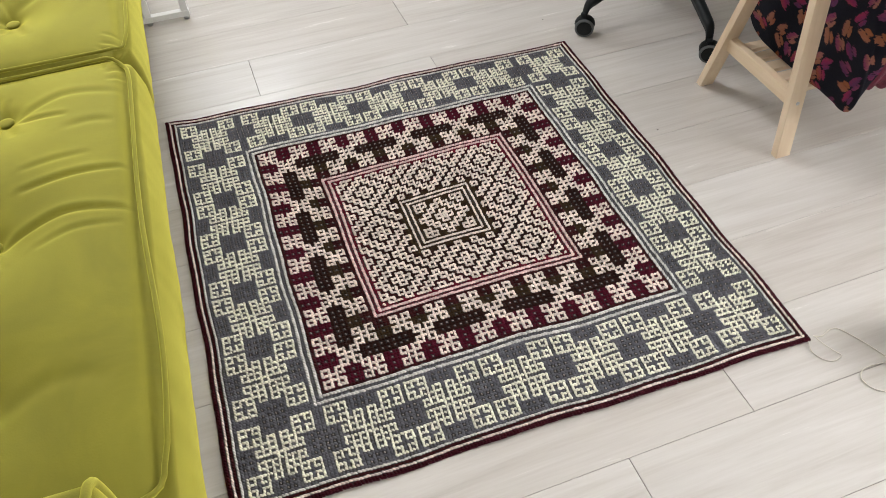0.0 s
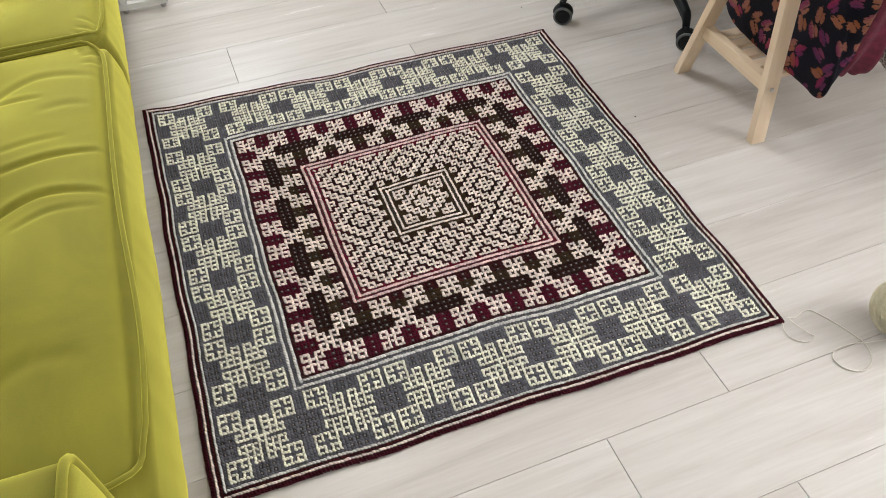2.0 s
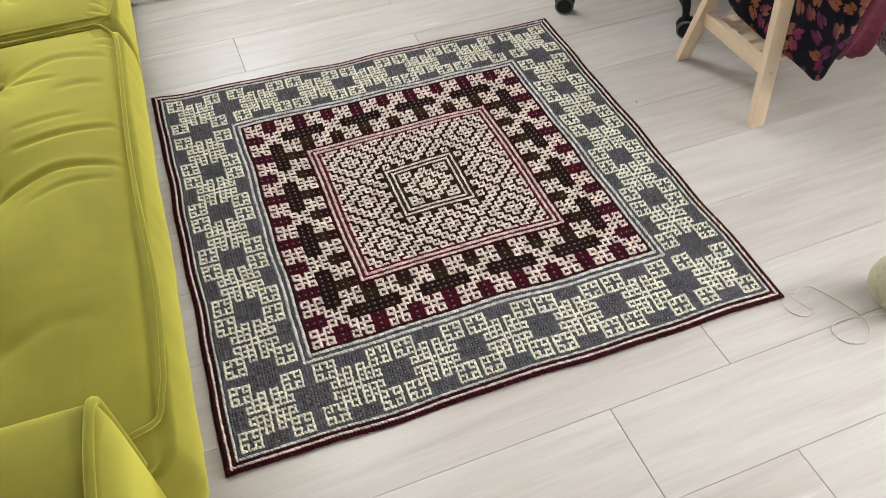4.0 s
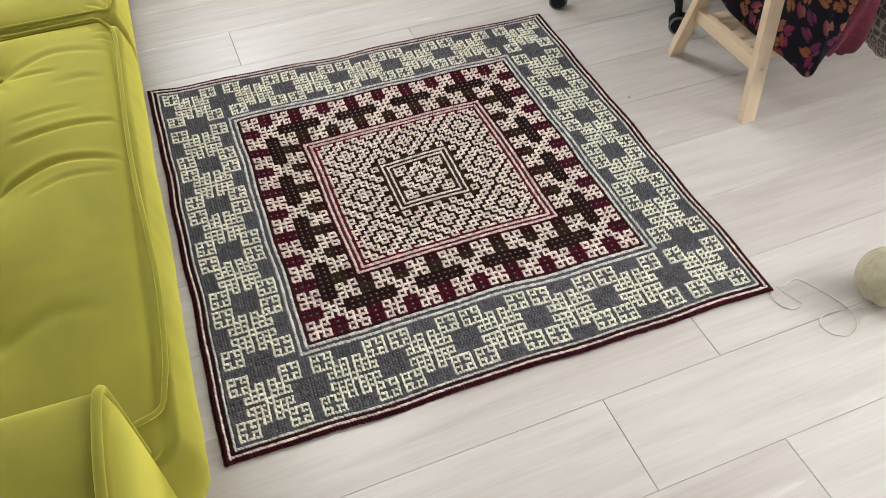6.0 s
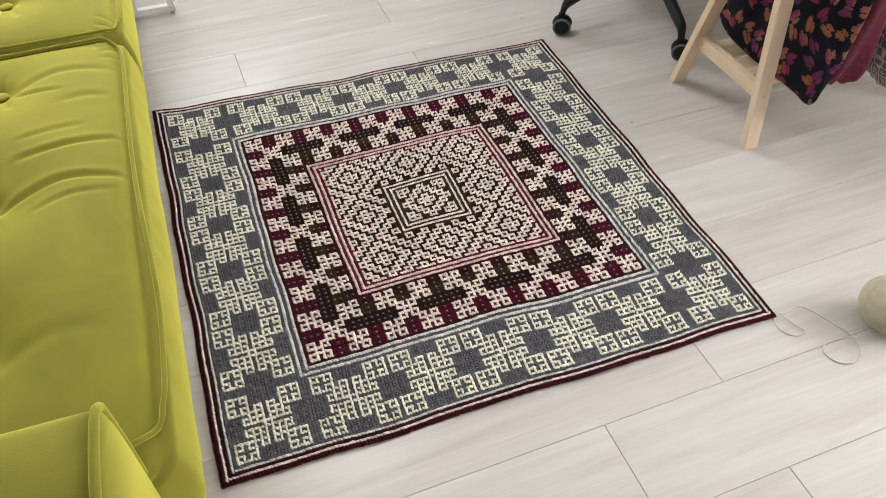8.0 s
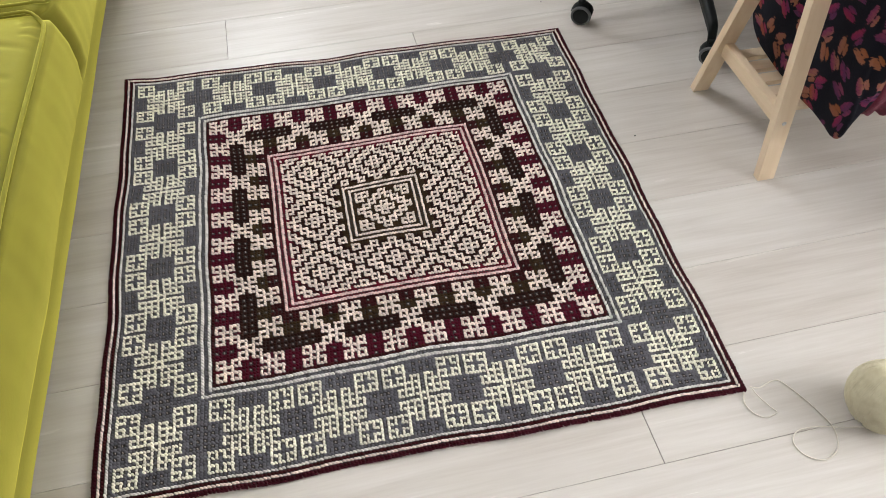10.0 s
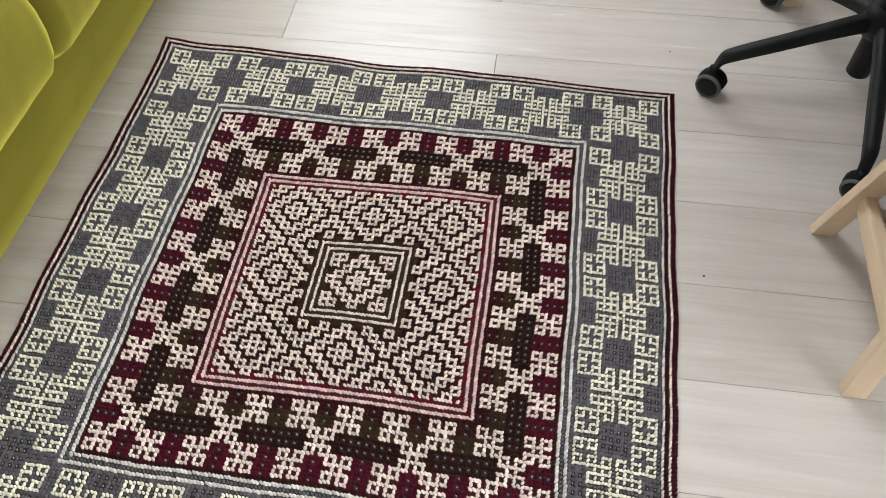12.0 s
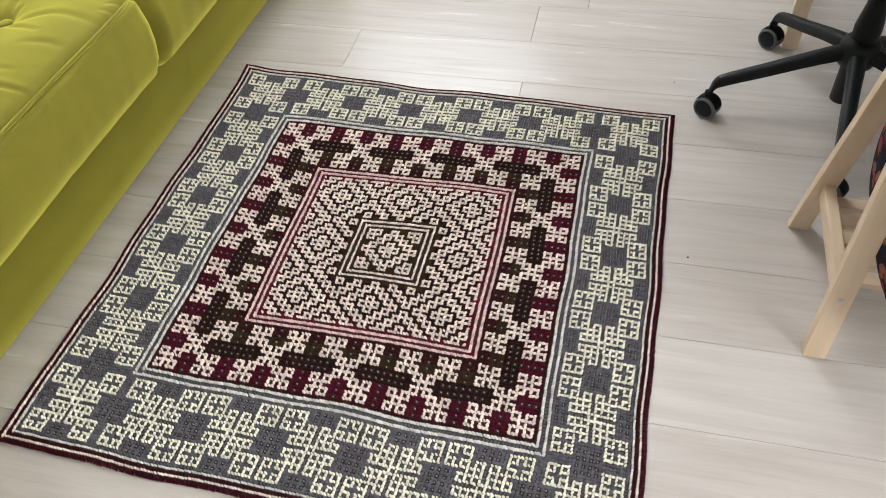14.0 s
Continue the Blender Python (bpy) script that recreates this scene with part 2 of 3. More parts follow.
def window(name, along, lo, hi, at):
    """White framed window with two panes; along: 'x' or 'y', lo and hi: (along, z), at: the plane."""
    def put(a0, a1, z0, z1, d0, d1, bm):
        return box(bm, (a0, at + d0, z0), (a1, at + d1, z1)) if along == "x" else box(bm, (at + d0, a0, z0), (at + d1, a1, z1))
    ob = tagged(empty(name), "white framed window out of view, with a lamp behind as daylight", kind="structure")
    mid, f = (lo[0] + hi[0]) / 2, 0.05
    bm = bmesh.new()
    for a0, a1, z0, z1 in ((lo[0], hi[0], lo[1], lo[1] + f), (lo[0], hi[0], hi[1] - f, hi[1]), (lo[0], lo[0] + f, lo[1] + f, hi[1] - f), (hi[0] - f, hi[0], lo[1] + f, hi[1] - f), (mid - f / 2, mid + f / 2, lo[1] + f, hi[1] - f)):
        put(a0, a1, z0, z1, -0.03, 0.03, bm)
    part("window_frame", bm, M_WHITE, ob, smooth=False)
    for a0, a1 in ((lo[0] + f, mid - f / 2), (mid + f / 2, hi[0] - f)):
        pane = part("pane", put(a0, a1, lo[1] + f, hi[1] - f, -0.004, 0.004, bmesh.new()), M_GLASS, ob, smooth=False)
        pane.visible_shadow = False
    return ob


window("window_1", "x", (WIN[0], WIN[2]), (WIN[1], WIN[3]), Y1 + 0.03)
bm = bmesh.new()
for x0, x1, y0, y1 in ((ROOF[0], ROOF[1], ROOF[2], ROOF[2] + 0.05), (ROOF[0], ROOF[1], ROOF[3] - 0.05, ROOF[3]), (ROOF[0], ROOF[0] + 0.05, ROOF[2] + 0.05, ROOF[3] - 0.05), (ROOF[1] - 0.05, ROOF[1], ROOF[2] + 0.05, ROOF[3] - 0.05)):
    box(bm, (x0, y0, HIGH + 0.02), (x1, y1, HIGH + 0.09))
tagged(part("added_roof_window", bm, M_WHITE, None, "white frame of an unseen roof window, added around a lamp", False), kind="structure")
# assumed window, only there to frame the added east lamp
window("added_east_window", "y", (EAST[0], EAST[2]), (EAST[1], EAST[3]), X1 + 0.03)


# ---- sofa ----
def crease(x, y, path, deep, wide):
    """How far a pulled fold along a curved line sinks (and swells beside itself) at the points x, y."""
    pts = smoothed([(px, py, 0) for px, py in path], 6)
    best, where, side = np.full(x.shape, 9.0), np.zeros(x.shape), np.zeros(x.shape)
    n = len(pts) - 1
    for k, (p, q) in enumerate(zip(pts, pts[1:])):
        dx, dy = q.x - p.x, q.y - p.y
        u = np.clip(((x - p.x) * dx + (y - p.y) * dy) / (dx * dx + dy * dy), 0, 1)
        ox, oy = x - p.x - u * dx, y - p.y - u * dy
        d = np.hypot(ox, oy)
        near = d < best
        best, where = np.where(near, d, best), np.where(near, (k + u) / n, where)
        side = np.where(near, np.sign(dx * oy - dy * ox) * d, side)
    fade = np.sin(np.pi * np.clip(0.10 + 0.90 * where, 0, 1)) ** 0.7
    return deep * fade * (np.exp(-(side / wide) ** 2) - 0.32 * np.exp(-((side - 1.9 * wide) / (1.3 * wide)) ** 2))


def cushion_mesh(y0, y1, buttons, creases, seed, front=-0.578):
    """A thick seat cushion: crowned top, sunk buttons with pulled folds, a bulging front."""
    rnd = random.Random(seed)
    folds = list(creases)
    for bx, by in buttons:
        for a in (1.35, 1.75, 2.6, 3.5, 4.4, 4.9):
            a += rnd.uniform(-0.1, 0.1)
            far = rnd.uniform(0.06, 0.11)
            folds.append((((bx + 0.012 * math.cos(a), by + 0.012 * math.sin(a)), (bx + far * math.cos(a + 0.15), by + far * math.sin(a + 0.15))), rnd.uniform(0.002, 0.0045), rnd.uniform(0.005, 0.008)))
    back = -1.46

    def top(x, y):
        x, y = np.asarray(x, float), np.asarray(y, float)
        u, v = (x - back) / (-0.596 - back), (y - y0) / (y1 - y0)
        z = 0.452 + 0.030 * (1 - (2 * u - 1) ** 6) * (1 - (2 * v - 1) ** 6)
        for bx, by in buttons:
            d = np.hypot(x - bx, y - by)
            z = z - 0.018 * np.exp(-(d / 0.026) ** 2) - 0.022 * np.exp(-(d / 0.095) ** 2)
        for path, deep, wide in folds:
            z = z - crease(x, y, path, deep, wide)
        return z - 0.010 * np.exp(-((x + 0.598) / 0.011) ** 2)

    rows, n = [], 230
    xs = [back + 0.024 * k for k in range(23)] + [-0.905 + 0.0045 * k for k in range(59)] + [-0.640 + 0.0044 * k for k in range(11)]
    prof = [(-0.5915, 0.440), (-0.5850, 0.4405), (front - 0.003, 0.428), (front + 0.006, 0.39), (front + 0.008, 0.345), (front + 0.002, 0.30), (front - 0.016, 0.262), (front - 0.045, 0.240), (-0.67, 0.232), (-0.9, 0.230)]
    ys = [y0 + (y1 - y0) * i / n for i in range(n + 1)]
    heights = top(*np.meshgrid(xs, ys))
    for i, y in enumerate(ys):
        d = min(y - y0, y1 - y)
        r = 0.040
        inset = r * (1 - math.sqrt(max(0, 1 - (1 - min(d, r) / r) ** 2)))
        row = []
        for x, z in zip(xs, heights[i]):
            row.append((min(x, -0.596 - inset), y, z - inset * 0.30 + 0.0022 * noise.noise((x * 7, y * 7, seed))))
        for x, z in prof:
            swell = 0.004 * noise.noise((y * 5, z * 6, seed + 3)) + 0.0012 * noise.noise((y * 26, z * 9, seed + 8))
            row.append((x - inset + swell, y, z - (inset * 0.30 if z > 0.3 else -inset * 0.4)))
        rows.append(row)
    bm = bmesh.new()
    grid = sheet(bm, rows)
    bm.faces.new(grid[0])
    bm.faces.new(grid[-1][::-1])
    return bm, lambda x, y: float(top(x, y))


def button_mesh():
    return lathe(bmesh.new(), [(0.004, -0.010), (0.013, -0.005), (0.0150, -0.001), (0.0145, 0.001), (0.0125, 0.0026), (0.007, 0.0034), (0.001, 0.0037)], 20)


def piping_path(y0, y1, x, top, r=0.05, lift=0.0):
    pts = []
    for k in range(5):
        pts.append((-1.40 + (x - r + 1.40) * k / 5, y0, 0))
    for k in range(7):
        a = -math.pi / 2 + k * math.pi / 12
        pts.append((x - r + r * math.cos(a), y0 + r + r * math.sin(a), 0))
    for k in range(1, 30):
        y = y0 + r + (y1 - y0 - 2 * r) * k / 30
        pts.append((x + 0.002 * math.sin(y * 9) + 0.010 * math.exp(-((y - y0 - 0.22) / 0.2) ** 2), y, 0))
    for k in range(7):
        a = k * math.pi / 12
        pts.append((x - r + r * math.cos(a), y1 - r + r * math.sin(a), 0))
    for k in range(1, 6):
        pts.append((x - r + (-1.40 - x + r) * k / 5, y1, 0))
    return pts


def sofa():
    ob = tagged(empty("sofa", (-1.15, 0.3, 0)), "chartreuse green velvet sofa with buttoned seat cushions", "sofa")

    def add(name, bm, mat, parent=None, label=""):
        p = part(name, bm, mat, parent or ob, label)
        p.matrix_parent_inverse = (parent or ob).matrix_world.inverted()
        return p
    bpy.context.view_layer.update()
    # plinth down to the floor
    bm = bmesh.new()
    rows = []
    for i in range(61):
        y = -0.90 + 2.40 * i / 60
        d = min(y + 0.90, 1.50 - y)
        inset = 0.03 * (1 - math.sqrt(max(0, 1 - (1 - min(d, 0.03) / 0.03) ** 2)))
        w = 0.003 * noise.noise((y * 3, 0, 5))
        rows.append([(x - inset + w, y, z) for x, z in ((-1.62, 0.0), (-0.703, 0.0), (-0.694, 0.010), (-0.688, 0.06), (-0.680, 0.12), (-0.674, 0.18), (-0.682, 0.225), (-0.71, 0.240), (-1.62, 0.242))])
    grid = sheet(bm, rows)
    bm.faces.new(grid[0])
    bm.faces.new(grid[-1][::-1])
    add("base", bm, M_VELVET)
    near_creases = (
        (((-0.800, -0.262), (-0.707, -0.223), (-0.602, -0.234)), 0.0056, 0.0065), (((-0.770, -0.152), (-0.687, -0.130), (-0.604, -0.122)), 0.0046, 0.0060),
        (((-0.770, -0.100), (-0.720, -0.085), (-0.660, -0.075)), 0.0022, 0.006), (((-0.745, -0.290), (-0.690, -0.268), (-0.615, -0.266)), 0.0024, 0.006),
        (((-0.800, 0.088), (-0.713, 0.128), (-0.604, 0.118)), 0.0028, 0.009), (((-0.790, 0.072), (-0.750, 0.067), (-0.700, 0.055)), 0.0038, 0.006),
        (((-0.700, 0.010), (-0.660, 0.022), (-0.620, 0.020)), 0.0020, 0.009), (((-0.640, 0.238), (-0.636, 0.205)), 0.0024, 0.005),
        (((-0.604, 0.205), (-0.632, 0.192)), 0.0024, 0.005), (((-0.602, 0.172), (-0.632, 0.166)), 0.0020, 0.005), (((-0.800, -0.600), (-0.720, -0.560), (-0.640, -0.575)), 0.0020, 0.014))
    far_creases = ((((-0.815, 0.510), (-0.740, 0.560), (-0.640, 0.570)), 0.0045, 0.013), (((-0.605, 0.300), (-0.640, 0.310)), 0.0026, 0.005),
                   (((-0.630, 0.275), (-0.645, 0.300)), 0.0022, 0.005), (((-0.606, 0.330), (-0.634, 0.345)), 0.0020, 0.005))
    for y0, y1, buttons, creases, seed in ((-0.818, 0.252, ((-0.818, 0.100), (-0.818, -0.250), (-0.818, -0.575)), near_creases, 4), (0.256, 1.20, ((-0.822, 0.475), (-0.822, 0.88)), far_creases, 9)):
        bm, top = cushion_mesh(y0, y1, buttons, creases, seed)
        c = add("seat_cushion", bm, M_VELVET)
        ya = -0.772 if y0 < -0.5 else y0 + 0.012
        path = [(x, y, top(max(x, -1.45), min(max(y, y0 + 0.03), y1 - 0.03)) + 0.0055 - (0.005 if x < -0.66 else 0)) for x, y, _ in piping_path(ya, y1 - 0.012, -0.591, top)]
        add("piping", tube(bmesh.new(), path, 0.0040, 8), M_VELVET, c)
        for bx, by in buttons:
            b = part("button", button_mesh(), M_VELVET, c)
            b.matrix_parent_inverse = c.matrix_world.inverted()
            b.matrix_basis = pose(bx, by, top(bx, by) + 0.0075, 0, 0, 0)
    # arms: padded, squared roll with a piped front panel
    for ya, yb, seed in ((-0.813, -1.050, 2), (1.215, 1.45, 3)):
        s = 1 if ya < 0 else -1
        outline = [(-0.012, 0.20), (-0.010, 0.36), (-0.006, 0.50), (0.000, 0.587), (0.010, 0.617), (0.040, 0.630), (0.11, 0.635), (0.17, 0.624), (0.222, 0.588), (0.235, 0.50), (0.235, 0.06)]
        line = smoothed([(o[0], o[1], 0) for o in outline], 5)
        rows = []
        for k in range(25):
            x = -1.55 + (-0.622 + 1.55) * k / 24
            rows.append([(x, ya - s * p.x + s * 0.004 * noise.noise((x * 5, p.y * 5, seed)), p.y + 0.004 * noise.noise((x * 6, p.x * 6, seed))) for p in line])
        bm = bmesh.new()
        grid = sheet(bm, rows)
        bm.faces.new(grid[0])
        cap = [(-0.614, v.co.y * 0.90 + (ya - s * 0.1175) * 0.10, v.co.z - 0.012) for v in grid[-1]]
        ring = [bm.verts.new(p) for p in cap]
        for k in range(len(ring) - 1):
            bm.faces.new((grid[-1][k], grid[-1][k + 1], ring[k + 1], ring[k]))
        bm.faces.new(ring)
        a = add("armrest", bm, M_VELVET)
        add("piping", tube(bmesh.new(), [(-0.621, ya - s * p.x, p.y + 0.001) for p in line], 0.0055, 8), M_VELVET, a)
    # back
    add("backrest", box(bmesh.new(), (-1.70, -1.06, 0.05), (-1.44, 1.45, 0.80), None, 0.05), M_VELVET)
    return ob


sofa()


# ---- trestle table ----
def trestle(x0, y0, shelf=True):
    """Pine trestle: two A-frames 0.62 m apart, each of two leaning boards and a brace, slatted shelf between."""
    ob = tagged(empty("trestle", (x0, y0, 0)), "pale unpainted pine trestle with a slatted low shelf", "trestle", "trestles under the table")
    H = 0.70

    def leg(x, ya, slope):
        m = Matrix(((1, 0, 0.028, x), (0, 1, slope, ya), (0, 0, 1, 0), (0, 0, 0, 1)))
        return part("leg", box(bmesh.new(), (0.001, 0, 0), (0.043, 0.022, H), m, 0.0018), M_PINE, ob, smooth=False)
    for x in (0.0, 0.60):
        leg(x, 0.0, 0.145)
        leg(x - 0.008, 0.346, -0.26)
        b = part("brace", box(bmesh.new(), (x + 0.014, 0.0415, 0.138), (x + 0.036, 0.3065, 0.176), None, 0.002), M_PINE_BRACE, ob, smooth=False)
        bolt = part("bolt", lathe(bmesh.new(), [(0.0050, 0), (0.0050, 0.0014), (0.0035, 0.002), (0.0028, 0.0006), (0.0005, 0.0004)], 14), M_STEEL, ob, "small steel bolt head")
        bolt.matrix_basis = pose(x + 0.025, 0.0190, 0.155, 90, 0, 0)
    part("head_rail", box(bmesh.new(), (-0.02, 0.088, H - 0.005), (0.68, 0.196, H + 0.022), None, 0.002), M_PINE, ob, smooth=False)
    if shelf:
        for k in range(5):
            ys = 0.064 + k * 0.049
            part("slat", box(bmesh.new(), (0.0365, ys, 0.146), (0.613, ys + 0.032, 0.158), None, 0.0015), M_PINE_SLAT, ob, smooth=False)
    return ob


trestle(0.874, -0.098)
trestle(0.884, 0.965, False)
# assumed top, out of view; sized to keep light off the floor below
tagged(part("shading_table_top", box(bmesh.new(), (0.80, -0.56, 0.7222), (1.90, 2.20, 0.7472), None, 0.002), M_TOP, None, "unseen plain white table top on two trestles, added to shade the floor", False), category="table top")


# ---- office chair ----
def office_chair(x, y, turn):
    ob = tagged(empty("office_chair", (x, y, 0), turn), "black office chair on a five-arm base with grey-rimmed castors", "chair")
    for k in range(5):
        a = radians(72 * k)
        c, s = math.cos(a), math.sin(a)
        pts = smoothed([(0.03, 0.190), (0.10, 0.170), (0.20, 0.138), (0.290, 0.110), (0.316, 0.096), (0.326, 0.060)], 5)
        bm = bmesh.new()
        rows = []
        for i, p in enumerate(pts):
            u = i / (len(pts) - 1)
            w, h = 0.019 - 0.008 * u + 0.010 * max(0, 0.25 - u), 0.015 - 0.004 * u
            rows.append([(p.x * c - q * s, p.x * s + q * c, p.y + z) for q, z in ((-w, -h), (-w * 0.9, h * 0.5), (-w * 0.45, h), (w * 0.45, h), (w * 0.9, h * 0.5), (w, -h), (-w, -h))])
        g = sheet(bm, rows)
        bm.faces.new(g[0][:-1])
        bm.faces.new(g[-1][:-1][::-1])
        bmesh.ops.remove_doubles(bm, verts=bm.verts[:], dist=1e-6)
        part("base_arm", bm, M_BLACK, ob)
        swivel = radians((140, 138, 160, 100, 132)[k])
        foot = Vector((0.327 * c, 0.327 * s, 0))
        castor = part("castor", lathe(bmesh.new(), [(0.006, 0.050), (0.0085, 0.0505), (0.0085, 0.072), (0.006, 0.0725)], 12, Matrix.Translation(foot)), M_BLACK, ob)
        turn_m = Matrix.Translation(foot) @ Matrix.Rotation(swivel, 4, "Z") @ Matrix.Translation((0.006, 0, 0.0295))
        for side in (-1, 1):
            m = turn_m @ Matrix.Translation((0, side * 0.0125, 0)) @ Matrix.Rotation(radians(90), 4, "X")
            part("wheel", lathe(bmesh.new(), [(0.004, -0.0110), (0.012, -0.0105), (0.0210, -0.0085), (0.0235, -0.0075), (0.0235, 0.0075), (0.0210, 0.0085), (0.012, 0.0105), (0.004, 0.0110)], 24, m), M_BLACK, castor)
            part("tread", lathe(bmesh.new(), [(0.0236, -0.0088), (0.0275, -0.0085), (0.0295, -0.005), (0.0295, 0.005), (0.0275, 0.0085), (0.0236, 0.0088), (0.0236, -0.0088)], 28, m, False), M_RUBBER, castor, "grey rubber tread")
        bm = bmesh.new()
        rows = []
        for i in range(9):
            t = radians(15 + 150 * i / 8)
            rows.append([turn_m @ Vector((r * math.cos(t), q, r * math.sin(t))) for r, q in ((0.031, -0.016), (0.0325, -0.010), (0.0325, 0.010), (0.031, 0.016))])
        sheet(bm, rows)
        bmesh.ops.solidify(bm, geom=bm.faces[:], thickness=0.002)
        part("hood", bm, M_BLACK, castor)
    part("hub", lathe(bmesh.new(), [(0.032, 0.150), (0.042, 0.156), (0.047, 0.180), (0.045, 0.206), (0.034, 0.222)], 28), M_BLACK, ob)
    part("column", lathe(bmesh.new(), [(0.022, 0.045), (0.025, 0.048), (0.028, 0.20), (0.031, 0.25), (0.023, 0.31), (0.021, 0.335)], 24), M_BLACK, ob)
    part("gas_piston", lathe(bmesh.new(), [(0.014, 0.32), (0.014, 0.52)], 20), M_STEEL, ob, "bare steel gas piston")
    part("seat", box(bmesh.new(), (-0.23, -0.24, 0.51), (0.24, 0.24, 0.59), None, 0.035), M_BLACK, ob)
    return ob


office_chair(1.000, 0.687, 190)


# ---- folded textiles on the trestle shelf ----
def motif_knit():
    """Black knit with rows of orange, pink and violet winged motifs."""
    m, t, b = material("motif_knit", 0.95)

    def calc(op, a, c=None):
        n = t.nodes.new("ShaderNodeMath")
        n.operation = op
        for k, v in enumerate((a, c)):
            if v is None:
                continue
            if isinstance(v, (int, float)):
                n.inputs[k].default_value = v
            else:
                t.links.new(v, n.inputs[k])
        return n.outputs[0]
    tc, sep = t.nodes.new("ShaderNodeTexCoord"), t.nodes.new("ShaderNodeSeparateXYZ")
    rag = node(t, "ShaderNodeTexNoise", Scale=160.0, Detail=2)
    rows_of_knit = t.nodes.new("ShaderNodeMapping")
    rows_of_knit.inputs["Scale"].default_value = (0.6, 0.6, 2.2)
    t.links.new(tc.outputs["Object"], rows_of_knit.inputs[0])
    t.links.new(rows_of_knit.outputs[0], rag.inputs["Vector"])
    t.links.new(tc.outputs["Object"], sep.inputs[0])
    plane = t.nodes.new("ShaderNodeCombineXYZ")
    t.links.new(calc("SUBTRACT", sep.outputs[1], sep.outputs[0]), plane.inputs[0])
    t.links.new(sep.outputs[2], plane.inputs[1])
    vor = node(t, "ShaderNodeTexVoronoi", Scale=21.0, Randomness=0.75)
    vor.voronoi_dimensions = "2D"
    t.links.new(plane.outputs[0], vor.inputs["Vector"])
    d = t.nodes.new("ShaderNodeVectorMath")
    d.operation = "SUBTRACT"
    t.links.new(plane.outputs[0], d.inputs[0])
    t.links.new(vor.outputs["Position"], d.inputs[1])
    pick = t.nodes.new("ShaderNodeSeparateColor")
    t.links.new(vor.outputs["Color"], pick.inputs[0])
    leaf = t.nodes.new("ShaderNodeVectorRotate")
    leaf.rotation_type = "Z_AXIS"
    t.links.new(d.outputs[0], leaf.inputs["Vector"])
    t.links.new(calc("MULTIPLY", pick.outputs[1], 3.1), leaf.inputs["Angle"])
    loc = t.nodes.new("ShaderNodeSeparateXYZ")
    t.links.new(leaf.outputs[0], loc.inputs[0])
    u, w = loc.outputs[0], loc.outputs[1]

    def petal(cu, cw, ru, rw):
        a, c = calc("DIVIDE", calc("SUBTRACT", u, cu), ru), calc("DIVIDE", calc("SUBTRACT", w, cw), rw)
        return calc("ADD", calc("MULTIPLY", a, a), calc("MULTIPLY", c, c))
    shape = calc("MINIMUM", petal(0.0, 0.0050, 0.0220, 0.0095), petal(0.004, -0.0090, 0.0150, 0.0062))
    shape = calc("ADD", shape, calc("MULTIPLY", calc("SUBTRACT", rag.outputs[0], 0.5), 2.4))
    mask = ramp(t, shape, [(0.72, (1, 1, 1)), (1.0, (0, 0, 0))])
    col = t.nodes.new("ShaderNodeSeparateColor")
    t.links.new(vor.outputs["Color"], col.inputs[0])
    tone = calc("ADD", calc("MULTIPLY", col.outputs[0], 0.8), calc("ADD", calc("MULTIPLY", rag.outputs[0], 0.25), calc("MULTIPLY", w, 7.0)))
    hue = ramp(t, tone, [(0.0, (0.24, 0.075, 0.025)), (0.3, (0.27, 0.115, 0.075)), (0.42, (0.20, 0.040, 0.085)), (0.6, (0.085, 0.028, 0.080)), (0.75, (0.24, 0.022, 0.075)), (0.95, (0.25, 0.075, 0.030))])
    mx = t.nodes.new("ShaderNodeMix")
    mx.data_type = "RGBA"
    t.links.new(mask, mx.inputs[0])
    mx.inputs[6].default_value = (0.010, 0.010, 0.016, 1)
    t.links.new(hue, mx.inputs[7])
    t.links.new(mx.outputs[2], b.inputs["Base Color"])
    b.inputs["Specular IOR Level"].default_value = 0.15
    n = node(t, "ShaderNodeTexNoise", Scale=420.0, Detail=2)
    t.links.new(tc.outputs["Object"], n.inputs["Vector"])
    bump(t, b, n.outputs[0], 0.7, 0.0018)
    return m


def lace_knit():
    m, t, b = material("grey_lace_knit", 0.95)
    v = coords(t)
    vor = node(t, "ShaderNodeTexVoronoi", Scale=44.0, Randomness=0.4)
    vor.feature = "DISTANCE_TO_EDGE"
    t.links.new(v, vor.inputs["Vector"])
    t.links.new(ramp(t, vor.outputs["Distance"], [(0.04, (0.46, 0.43, 0.38)), (0.10, (0.12, 0.11, 0.10)), (0.24, (0.13, 0.12, 0.11)), (0.31, (0.38, 0.35, 0.31))]), b.inputs["Base Color"])
    n = node(t, "ShaderNodeTexNoise", Scale=300.0)
    t.links.new(v, n.inputs["Vector"])
    bump(t, b, n.outputs[0], 0.7, 0.002)
    return m


